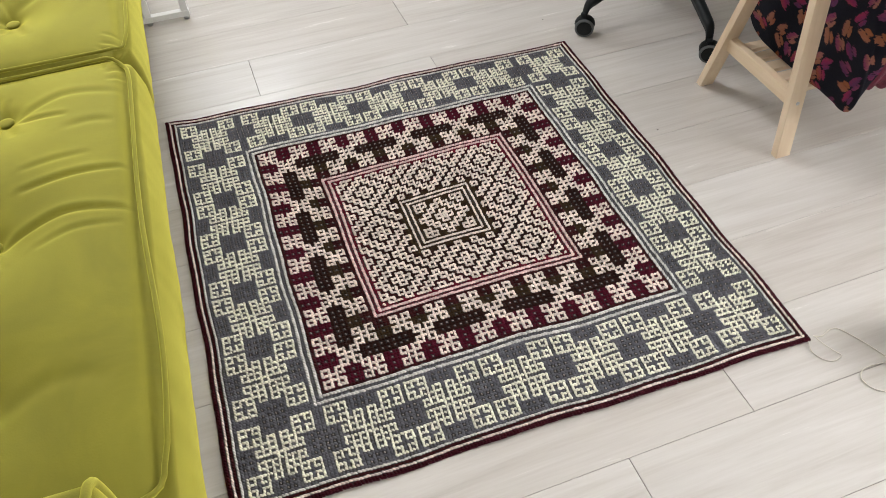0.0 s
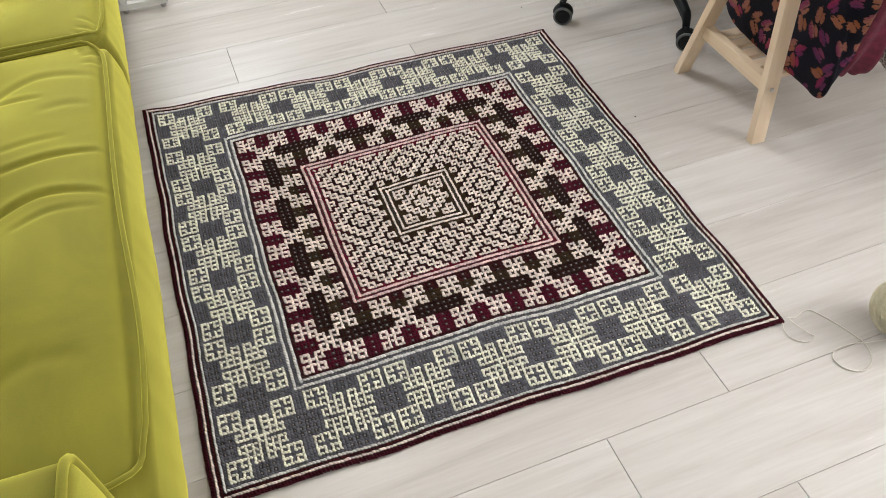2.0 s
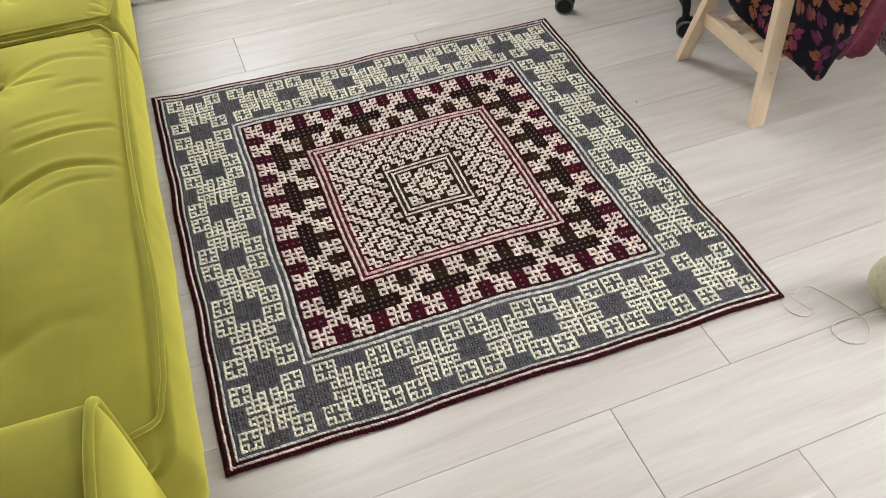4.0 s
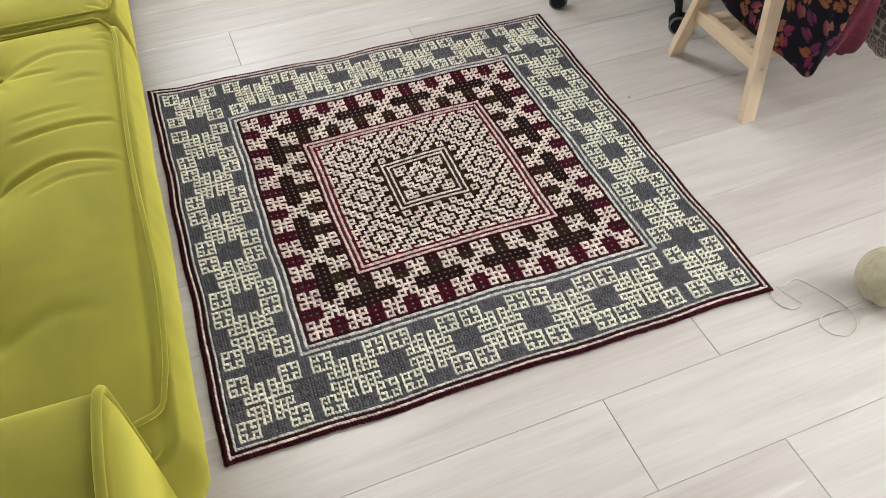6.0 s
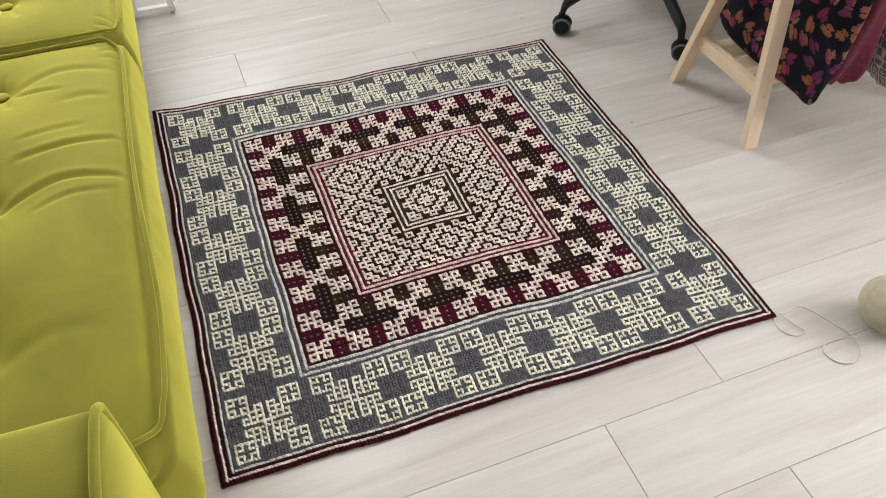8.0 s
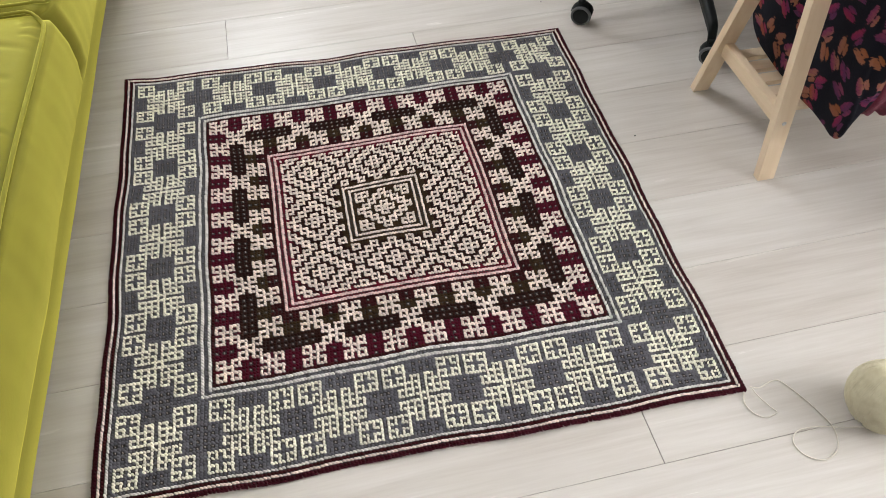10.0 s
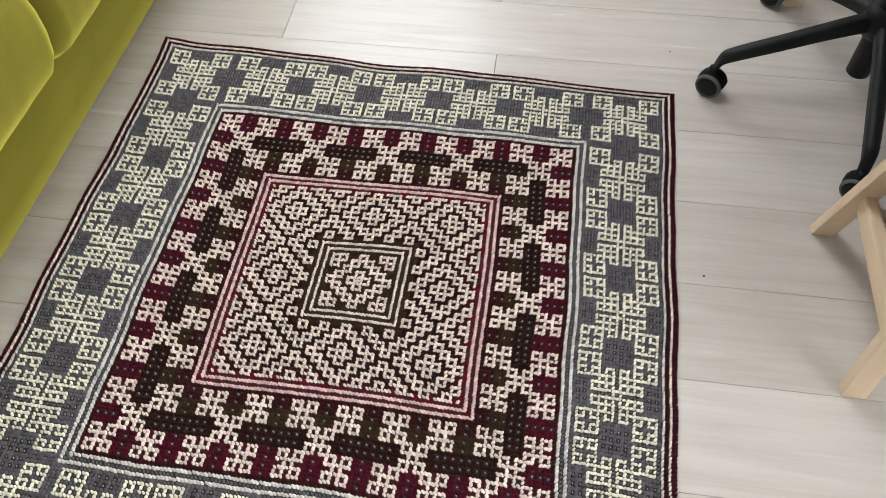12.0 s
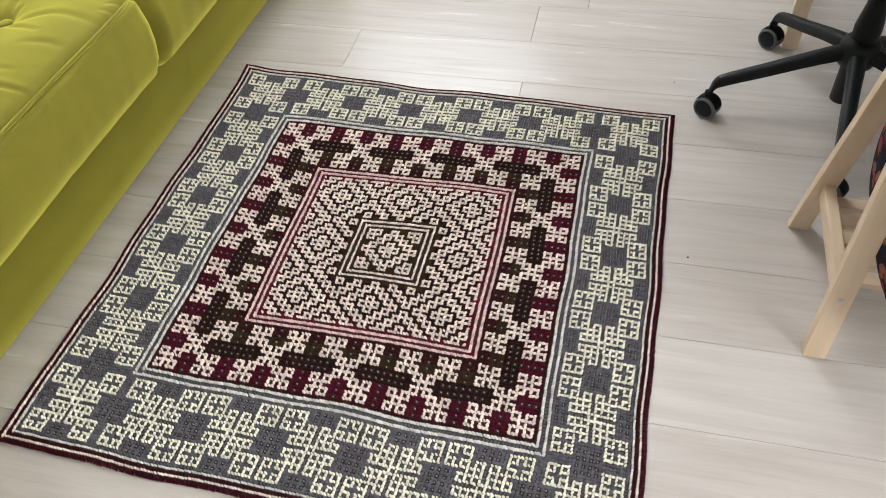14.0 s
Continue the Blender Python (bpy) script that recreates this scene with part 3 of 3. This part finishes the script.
def bundle(name, centre, size, mat, label, category, seed, sag=0.0, lean=0.0, tip=0.0, scallop=0.0):
    """A soft bundled textile: squarish round body with folds, corner drooping at the front."""
    bm = bmesh.new()
    rows, nu, nv = [], 56, 30
    for j in range(nv + 1):
        ph = -math.pi / 2 + math.pi * j / nv
        row = []
        for i in range(nu + 1):
            th = 2 * math.pi * i / nu
            e = 0.55
            cx, sx_ = math.cos(th), math.sin(th)
            cp, sp = math.cos(ph), math.sin(ph)
            f = lambda q, p: math.copysign(abs(q) ** p, q)
            x, y, z = f(cp, 0.45) * f(cx, e), f(cp, 0.45) * f(sx_, e), f(sp, 0.6)
            fold = 0.05 * math.sin(5 * th + 3 * z + seed) + 0.09 * noise.noise((x * 1.6 + seed, y * 1.6, z * 1.2))
            x, y = x * (1 + fold), y * (1 + fold)
            px, py, pz = x * size[0] / 2, y * size[1] / 2, (z + 1) * size[2] / 2
            front = max(0.0, -y - 0.45)
            pz -= (sag * front ** 1.3 + tip * max(0.0, -y - 0.70)) * max(0, 1 - pz / (size[2] * 0.9))
            pz += scallop * abs(math.sin(7 * th + 4 * y)) * max(0, 1 - pz / (size[2] * 0.5))
            row.append((centre[0] + px + lean * pz, centre[1] + py, centre[2] + pz))
        rows.append(row)
    sheet(bm, rows)
    bmesh.ops.remove_doubles(bm, verts=bm.verts[:], dist=1e-5)
    return tagged(part(name, bm, mat, None, label), category=category)


bundle("folded_shawl", (0.992, 0.045, 0.158), (0.078, 0.45, 0.42), motif_knit(), "black knitted shawl with orange and pink winged motifs", "shawl", 1, 0.06, 0.0, 0.10)
bundle("red_knit", (1.086, 0.020, 0.158), (0.100, 0.35, 0.38), noisy("raspberry_knit", (0.085, 0.003, 0.016), (0.20, 0.010, 0.042), 70, 0.6, depth=0.006), "raspberry red knitted scarf bundled on the shelf", "scarf", 2, 0.06, 0.0, 0.03, 0.022)
bundle("lace_shawl", (1.245, -0.03, 0.158), (0.150, 0.38, 0.36), lace_knit(), "grey lace-pattern knitted shawl bundled on the shelf", "shawl", 3, 0.09, 0.0, 0.03, 0.012)


# ---- ball of wool with its loose end ----
def ball_of_wool(cx, cy, R):
    """A wound ball with a hollow at its tilted pole; strands run from pole to pole, layer over layer."""
    ob = tagged(empty("ball_of_wool", (cx, cy, 0)), "cream ball of wool with a loose end trailing on the floor", "yarn ball")
    up = Matrix.Translation((0, 0, R * 0.95)) @ Euler((radians(-6), radians(24), 0)).to_matrix().to_4x4()
    bm = bmesh.new()
    lathe(bm, [(R * 0.10, R * 0.55)] + [(R * 0.955 * math.sin(a), R * 0.93 * math.cos(a)) for a in [0.30 + k * 0.2 for k in range(14)]] + [(0.004, -R * 0.9)], 40, up)
    part("core", bm, M_BALL, ob)
    rnd = random.Random(5)
    bm = bmesh.new()
    for k in range(760):
        start, sweep = rnd.uniform(0, 2 * math.pi), rnd.uniform(0.25, 0.75) * rnd.choice((1, 1, 1, 1, -0.6))
        a0, a1 = rnd.uniform(0.28, 0.7), rnd.uniform(2.0, 2.75)
        rr = R * rnd.uniform(0.962, 0.997)
        pts = []
        for i in range(15):
            a = a0 + (a1 - a0) * i / 14
            b = start + sweep * i / 14
            pts.append(up @ Vector((rr * math.sin(a) * math.cos(b), rr * math.sin(a) * math.sin(b), rr * 0.975 * math.cos(a))))
        tube(bm, pts, 0.00062, 4)
    tagged(part("strand", bm, M_BALL, ob), kind="stuff")
    z = 0.0022
    end = smoothed([(0.60, -0.607, 0.012), (0.618, -0.612, 0.010), (0.650, -0.600, z), (0.668, -0.605, z), (0.690, -0.643, z), (0.705, -0.679, z), (0.712, -0.715, 0.005), (0.700, -0.750, z), (0.668, -0.765, z), (0.638, -0.750, z), (0.630, -0.722, z), (0.650, -0.704, z), (0.690, -0.705, 0.003), (0.730, -0.716, 0.004), (0.785, -0.730, 0.012)], 6)
    bm = tube(bmesh.new(), [(p.x - cx, p.y - cy, p.z) for p in end], 0.0013, 6)
    loop = smoothed([(0.588, -0.612, 0.006), (0.581, -0.632, z), (0.588, -0.655, z), (0.606, -0.668, z), (0.626, -0.664, z), (0.630, -0.660, z), (0.622, -0.652, 0.006), (0.608, -0.628, 0.010), (0.603, -0.612, 0.012)], 6)
    tube(bm, [(p.x - cx, p.y - cy, p.z) for p in loop], 0.0012, 6)
    part("loose_end", bm, M_END, ob, "loose off-white strand end")
    return ob


ball_of_wool(0.797, -0.702, 0.067)


# ---- crumbs and lint ----
def crumb(x, y, r):
    bm = bmesh.new()
    bmesh.ops.create_icosphere(bm, subdivisions=1, radius=r)
    for v in bm.verts:
        v.co = Vector((v.co.x * 1.3, v.co.y, max(-0.6 * r, v.co.z * 0.7))) * (1 + 0.3 * noise.noise(v.co * 900))
    ob = tagged(part("crumb", bm, M_BLACK, None, "tiny dark crumb lying on the laminate floor"), category="crumb", group="crumbs on the floor")
    ob.matrix_basis = Matrix.Translation((x, y, 0.6 * r))
    return ob


def lint(x, y, z, turn):
    """A short white thread clinging to the velvet."""
    pts = smoothed([(-0.006, 0, 0.0012), (-0.002, 0.001, 0.002), (0.003, -0.0005, 0.0022), (0.007, 0.0008, 0.0012)], 4)
    ob = tagged(part("lint", tube(bmesh.new(), pts, 0.0005, 5), M_END, None, "short white thread of lint on the sofa"), category="lint")
    ob.matrix_basis = pose(x, y, z, 0, 60, turn)
    return ob


crumb(0.655, 0.117, 0.0020)
crumb(0.600, 0.755, 0.0016)
lint(-0.640, -0.668, 0.300, 70)


# ---- white metal rack ----
def metal_rack():
    ob = tagged(empty("metal_rack", (-0.58, 1.212, 0)), "white metal rack standing beside the sofa", "rack")
    for x, y in ((0.085, 0.0), (-0.035, 0.0), (0.085, 0.30), (-0.035, 0.30)):
        p = part("post", box(bmesh.new(), (x - 0.011, y - 0.011, 0.012), (x + 0.011, y + 0.011, 0.95), None, 0.002), M_WHITE, ob, smooth=False)
        part("foot", lathe(bmesh.new(), [(0.008, 0), (0.009, 0.001), (0.009, 0.012), (0.006, 0.0125)], 14, Matrix.Translation((x, y, 0))), M_STEEL, p, "small steel foot")
    for y in (0.0, 0.30):
        part("rail", box(bmesh.new(), (-0.12, y - 0.013, 0.013), (0.098, y + 0.009, 0.033), None, 0.002), M_WHITE, ob, smooth=False)
    return ob


metal_rack()


# ---- crocheted blanket ----
HALF = 91


def ring_cells():
    """Places of the small eyelets, two stitches apart, that make up the mosaic pattern."""
    on = np.zeros((99, 99), bool)
    for a in range(-46, 47):
        for b in range(-46, 47):
            s, m = max(abs(a), abs(b)), abs(a) + abs(b)
            if s <= 4:
                hit = m <= 1 or m == 4 or (min(abs(a), abs(b)) >= 3 and m >= 7)
            elif 8 <= s <= 17:
                x, y = abs((a + 6) % 12 - 6), abs((b + 6) % 12 - 6)
                d = x + y
                hit = d <= 1 or d == 4 or (d == 7 and min(x, y) >= 1) or (d == 10 and min(x, y) >= 4)
            else:
                hit = False
            on[a + 49, b + 49] = hit
    for p in range(-24, 25, 12):
        for q in (-24, 24):
            for u, v in ((p, q), (q, p)):
                for dx in range(-4, 5):
                    for dy in range(-4, 5):
                        if abs(dx) == abs(dy) or (min(abs(dx), abs(dy)) == 2 and max(abs(dx), abs(dy)) == 4):
                            on[u + dx + 49, v + dy + 49] = True
    flowers = [(p, q) for p in (-37, -24, -12, 0, 12, 24, 37) for q in (-37, 37)]
    flowers += [(q, p) for p, q in flowers if abs(p) != 37]
    for u, v in flowers:
        for dx in range(-3, 4):
            for dy in range(-3, 4):
                if dx == dy == 0 or (min(abs(dx), abs(dy)) >= 1 and abs(dx) + abs(dy) <= 4):
                    on[u + dx + 49, v + dy + 49] = True
    return on, flowers


def stitch_chart():
    """For each stitch whether it is of the light yarn (1), of the dark one (0), or a small light dot in the dark (2)."""
    on, flowers = ring_cells()
    n = 2 * HALF + 1
    chart = np.zeros((n, n), int)
    for a in range(-46, 47):
        for b in range(-46, 47):
            if on[a + 49, b + 49]:
                i, j = 2 * a + HALF, 2 * b + HALF
                chart[max(i - 1, 0):i + 2, max(j - 1, 0):j + 2] = 1
    for u, v in flowers:
        for du in (-4, 4):
            for dv in (-4, 4):
                i, j = 2 * (u + du) + HALF, 2 * (v + dv) + HALF
                chart[i - 3:i + 4, j - 3:j + 4] = 1
                for di, dj in ((0, 0), (1, 0), (-1, 0), (0, 1), (0, -1), (2, 0), (-2, 0), (0, 2), (0, -2), (2, 2), (2, -2), (-2, 2), (-2, -2)):
                    chart[i + di, j + dj] = 0
    for a in range(-46, 47):
        for b in range(-46, 47):
            if on[a + 49, b + 49] and (a, b) != (0, 0):
                chart[2 * a + HALF, 2 * b + HALF] = 0
    k = np.arange(n) - HALF
    s = np.maximum(abs(k[:, None]), abs(k[None, :]))
    t = np.where(abs(k[:, None]) >= abs(k[None, :]), k[None, :] + 0 * k[:, None], k[:, None] + 0 * k[None, :])
    for r in (12, 14, 34, 36, 38, 58, 60, 62, 86, 88):
        chart[s == r] = 0
    for r in (11, 13, 35, 37, 59, 61, 87, 89):
        chart[s == r] = 1
    chart[s >= 90] = 0
    near = np.zeros_like(chart)
    for di, dj in ((1, 0), (-1, 0), (0, 1), (0, -1)):
        near += np.roll(np.roll(chart == 1, di, 0), dj, 1)
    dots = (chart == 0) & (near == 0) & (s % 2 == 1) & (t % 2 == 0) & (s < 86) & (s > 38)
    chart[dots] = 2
    return chart, s, t


def yarn_of(chart, s):
    dark = np.select([s <= 15, s <= 18, s <= 29, s <= 32, s <= 37, s <= 41, s <= 45, s <= 50, s <= 57, s <= 59, s <= 86, s <= 88],
                     [OLIVE, BARK, BARK, MAROON, CRIMSON, MAROON, OLIVE, BARK, BURGUNDY, MAROON, SLATE, MAROON], EDGE)
    light = np.select([s <= 34, s <= 37, s <= 58, s <= 62, s <= 86, s <= 87], [CREAM, PINK, CREAM, SILVER, ECRU, SILVER], CREAM)
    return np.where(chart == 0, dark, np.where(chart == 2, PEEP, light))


# how far the four corners of three of its frames lie from true: north-west, north-east, south-east, south-west
PULL = ((0.2495, ((-0.0005, -0.0055), (0.0025, 0.0035), (0.0115, 0.0135), (0.0115, 0.0085))),
        (0.4165, ((-0.0005, 0.0135), (0.0015, 0.0135), (0.0075, 0.0015), (0.0075, 0.0055))),
        (0.6020, ((-0.0080, 0.0220), (0.0040, 0.0020), (-0.0070, -0.0075), (0.0090, 0.0010))))


def lay(x, y):
    """How the blanket lies: pulled out of square, with low waves and lifted corners."""
    s = np.maximum(np.maximum(abs(x), abs(y)), PULL[0][0])
    u, v = np.clip(0.5 + 0.5 * x / s, 0, 1), np.clip(0.5 + 0.5 * y / s, 0, 1)
    sides = ((1 - u) * v, u * v, u * (1 - v), (1 - u) * (1 - v))
    reach = [r for r, _ in PULL]
    wx = sum(w * np.interp(s, reach, [c[k][0] for _, c in PULL]) for k, w in enumerate(sides))
    wy = sum(w * np.interp(s, reach, [c[k][1] for _, c in PULL]) for k, w in enumerate(sides))
    still = 1 - np.clip(4 * abs(u - 0.5) * abs(v - 0.5), 0, 1) ** 4
    wx = wx + still * (0.0018 * np.sin(13 * y + 3 * x) + 0.0012 * np.sin(31 * y + 1.3) * (abs(x) > 0.3))
    wy = wy + still * (0.0026 * np.sin(12 * x - 2 * y + 1) + 0.0012 * np.sin(29 * x + 0.4) * (abs(y) > 0.3))
    wz = 0.0015 + 0.0013 * np.sin(9 * x + 2 * y) * np.sin(8 * y + 1) + 0.0012 * np.sin(23 * x + 5 * y) * np.sin(19 * y)
    edge = np.clip((np.maximum(abs(x), abs(y)) - 0.54) / 0.06, 0, 1)
    wz = wz + 0.003 * edge * (0.5 + 0.5 * np.sin(11 * x + 9 * y))
    wz = wz + 0.012 * np.exp(-((x + 0.6) ** 2 + (y - 0.6) ** 2) / 0.004)
    return x + wx, y + wy, wz


def spread(k):
    return np.sign(k) * np.interp(abs(k), [0, 37.5, 61.5, 90.0, 91.5], [0, 0.2495, 0.4165, 0.597, 0.602])


def crocheted_blanket():
    ob = tagged(empty("crocheted_blanket"), "square mosaic crochet blanket, cream, burgundy and grey, on the floor", "blanket")
    chart, s, t = stitch_chart()
    colour = yarn_of(chart, s)
    n = 2 * HALF + 1
    k = np.arange(n) - HALF
    rng = np.random.RandomState(3)
    # eyelets: dark stitches closed in by light ones, and every other stitch of a plain patch, sit lower
    light = sum(np.roll(np.roll(chart == 1, di, 0), dj, 1).astype(int) for di in (-1, 0, 1) for dj in (-1, 0, 1))
    eyelet = (chart == 0) & (s < 87) & (light >= 6)
    ii, jj = np.meshgrid(k, k, indexing="ij")
    # a stitch: a skewed, plump loop; 13 points
    ang = np.arange(6) * np.pi / 3
    ux = np.concatenate([np.cos(ang), 0.72 * np.cos(ang), [0.0]])
    uy = np.concatenate([np.sin(ang), 0.72 * np.sin(ang), [0.0]])
    uz = np.concatenate([np.full(6, -0.2), np.full(6, 0.72), [1.0]])
    faces_quad = [(q, (q + 1) % 6, 6 + (q + 1) % 6, 6 + q) for q in range(6)]
    faces_tri = [(6 + q, 6 + (q + 1) % 6, 12) for q in range(6)]
    zones = (("centre_panel", 0, 38, "diamond lattice panel in cream on dark brown"), ("inner_band", 39, 62, "burgundy and brown band of cream crosses"),
             ("outer_band", 63, 87, "slate grey band of ecru flowers"), ("edging", 88, 91, "burgundy and pink striped edging"))
    for name, lo, hi, label in zones:
        sel = (s >= lo) & (s <= hi)
        a, b, c, kind, ring, low = ii[sel], jj[sel], colour[sel], chart[sel], s[sel], eyelet[sel]
        m = len(a)
        # along the round (tangent) and outwards (radial)
        upright = abs(a) >= abs(b)                  # stitches of the left and right sides run along y
        sign = np.where(upright, np.sign(a), np.sign(b))
        cx, cy = spread(a + rng.uniform(-0.09, 0.09, m)), spread(b + rng.uniform(-0.09, 0.09, m))
        pitch = np.where(ring > 62, 0.00615, 0.0068)
        size = rng.uniform(0.86, 1.14, m)
        row = ring % 2 == 1                         # light rounds; the even ones are dark
        light_one = kind == 1
        # loops lie along their round; stitches that reach across a round of the other yarn stand across it
        flat = np.where(light_one, row, ~row) | (ring >= 86)
        tl = np.where(flat, np.where(light_one & (ring < 87) & ~np.isin(ring, (11, 13, 35, 37, 59, 61)), 0.66, 0.74), np.where(light_one, 0.51, 0.60)) * pitch * size
        rl = np.where(flat, np.where(light_one, 0.50, 0.54), 0.72) * pitch * size
        tl = np.where(kind == 2, 0.33 * pitch * size, np.where(low, 0.42 * pitch, tl))
        rl = np.where(kind == 2, 0.21 * pitch * size, np.where(low, 0.42 * pitch, rl))
        slim = np.where(light_one & (ring < 35), 0.97, 1.0)
        tl, rl = tl * slim, rl * slim * np.where(np.isin(ring, (11, 13, 87, 89)) & light_one, 0.82, 1.0)
        skew = np.where(kind == 2, 0.5, np.where(flat, 0.62, 0.15))
        h = np.where(light_one, np.where(flat, 0.0038, 0.0034), np.where(kind == 2, 0.0023, np.where(low, 0.0004, np.where(flat, 0.0027, np.where(ring > 62, 0.0011, 0.0019))))) * rng.uniform(0.88, 1.12, m)
        h = np.where(ring == 91, 0.0012, np.where(ring == 90, 0.0034, h))
        tv, rv = ux[None] * tl[:, None], uy[None] * rl[:, None] + skew[:, None] * ux[None] * rl[:, None] * sign[:, None]
        px = cx[:, None] + np.where(upright[:, None], rv, tv)
        py = cy[:, None] + np.where(upright[:, None], tv, rv)
        px, py, pz = lay(px, py)
        pz = pz + 0.0035 + uz[None] * h[:, None] - 0.0018 * (ring[:, None] == 91)
        verts = np.stack([px, py, pz], -1).reshape(-1, 3)
        off = np.arange(m) * 13
        quads = (off[:, None, None] + np.array(faces_quad)[None]).reshape(-1, 4)
        tris = (off[:, None, None] + np.array(faces_tri)[None]).reshape(-1, 3)
        used = sorted(set(c.tolist()))
        slot = np.array([used.index(q) if q in used else 0 for q in range(12)])[c]
        me = bpy.data.meshes.new(name)
        nq, nt = len(quads), len(tris)
        me.vertices.add(len(verts))
        me.vertices.foreach_set("co", verts.ravel())
        me.loops.add(nq * 4 + nt * 3)
        me.loops.foreach_set("vertex_index", np.concatenate([quads.ravel(), tris.ravel()]).astype(np.int32))
        me.polygons.add(nq + nt)
        me.polygons.foreach_set("loop_start", np.concatenate([np.arange(nq) * 4, nq * 4 + np.arange(nt) * 3]).astype(np.int32))
        me.polygons.foreach_set("material_index", np.concatenate([np.repeat(slot, 6), np.repeat(slot, 6)]).astype(np.int32))
        me.polygons.foreach_set("use_smooth", np.ones(nq + nt, bool))
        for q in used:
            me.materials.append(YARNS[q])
        me.update(calc_edges=True)
        me.validate()
        p = new(name, me)
        p.parent = ob
        tagged(p, label)
    # the plain wrong side that shows between the stitches
    bm = bmesh.new()
    g = np.linspace(-90.5, 90.5, 91)
    for z, flip in ((0.0034, 1), (0.0002, -1)):
        rows = []
        for q in g:
            x, y, w = lay(spread(np.full(91, q)), spread(g))
            rows.append([(x[i], y[i], max(0.0006 if z < 0.001 else 0.002, w[i] + z - (0.0015 if z < 0.001 else 0))) for i in range(91)][::flip])
        sheet(bm, rows)
    part("backing", bm, noisy("brown_wool_backing", (0.012, 0.010, 0.010), (0.03, 0.026, 0.025), 200, 0.95), ob, "dark wool wrong side")
    return ob


crocheted_blanket()


# ---- floor planks ----
def planks():
    width, slope, y_ref = 0.2007, 0.022, -0.1185
    known = {-6: 0.40, -5: 0.40, -4: 0.122, -3: 0.39, 3: 0.195, 4: -0.338, 5: 0.18}
    rnd = random.Random(11)
    made = {}
    turn = math.atan(slope)
    for r in range(-13, 14):
        joint = known.get(r, None)
        if joint is None:
            joint = rnd.choice((-0.32, 0.12, 0.36)) + rnd.uniform(-0.04, 0.04)
        cuts = sorted({max(X0 + 0.004, min(X1 - 0.004, joint + q * 1.84)) for q in range(-3, 4)})
        for a, b in zip(cuts, cuts[1:]):
            if b - a < 0.02:
                continue
            key = round(b - a, 3)
            if key not in made:
                bm = bmesh.new()
                L, B, e = (b - a) / 2 - 0.0005, width / 2 - 0.0005, 0.00025
                lower = [bm.verts.new((x, y, -0.012)) for x, y in ((-L, -B), (L, -B), (L, B), (-L, B))]
                mid = [bm.verts.new((x, y, -e)) for x, y in ((-L, -B), (L, -B), (L, B), (-L, B))]
                upper = [bm.verts.new((x, y, 0)) for x, y in ((-L + e, -B + e), (L - e, -B + e), (L - e, B - e), (-L + e, B - e))]
                bm.faces.new(upper)
                for p, q in ((lower, mid), (mid, upper)):
                    for k in range(4):
                        bm.faces.new((p[k], p[(k + 1) % 4], q[(k + 1) % 4], q[k]))
                made[key] = finish("plank", bm, M_FLOOR, False)
            x = (a + b) / 2
            y = y_ref + (r + 0.5) * width + slope * x
            if not Y0 - 0.1 < y < Y1 + 0.1:
                continue
            ob = new("plank", made[key])
            ob.parent = FLOOR
            ob.matrix_basis = Matrix.Translation((x, y, 0)) @ Matrix.Rotation(turn, 4, "Z")


planks()
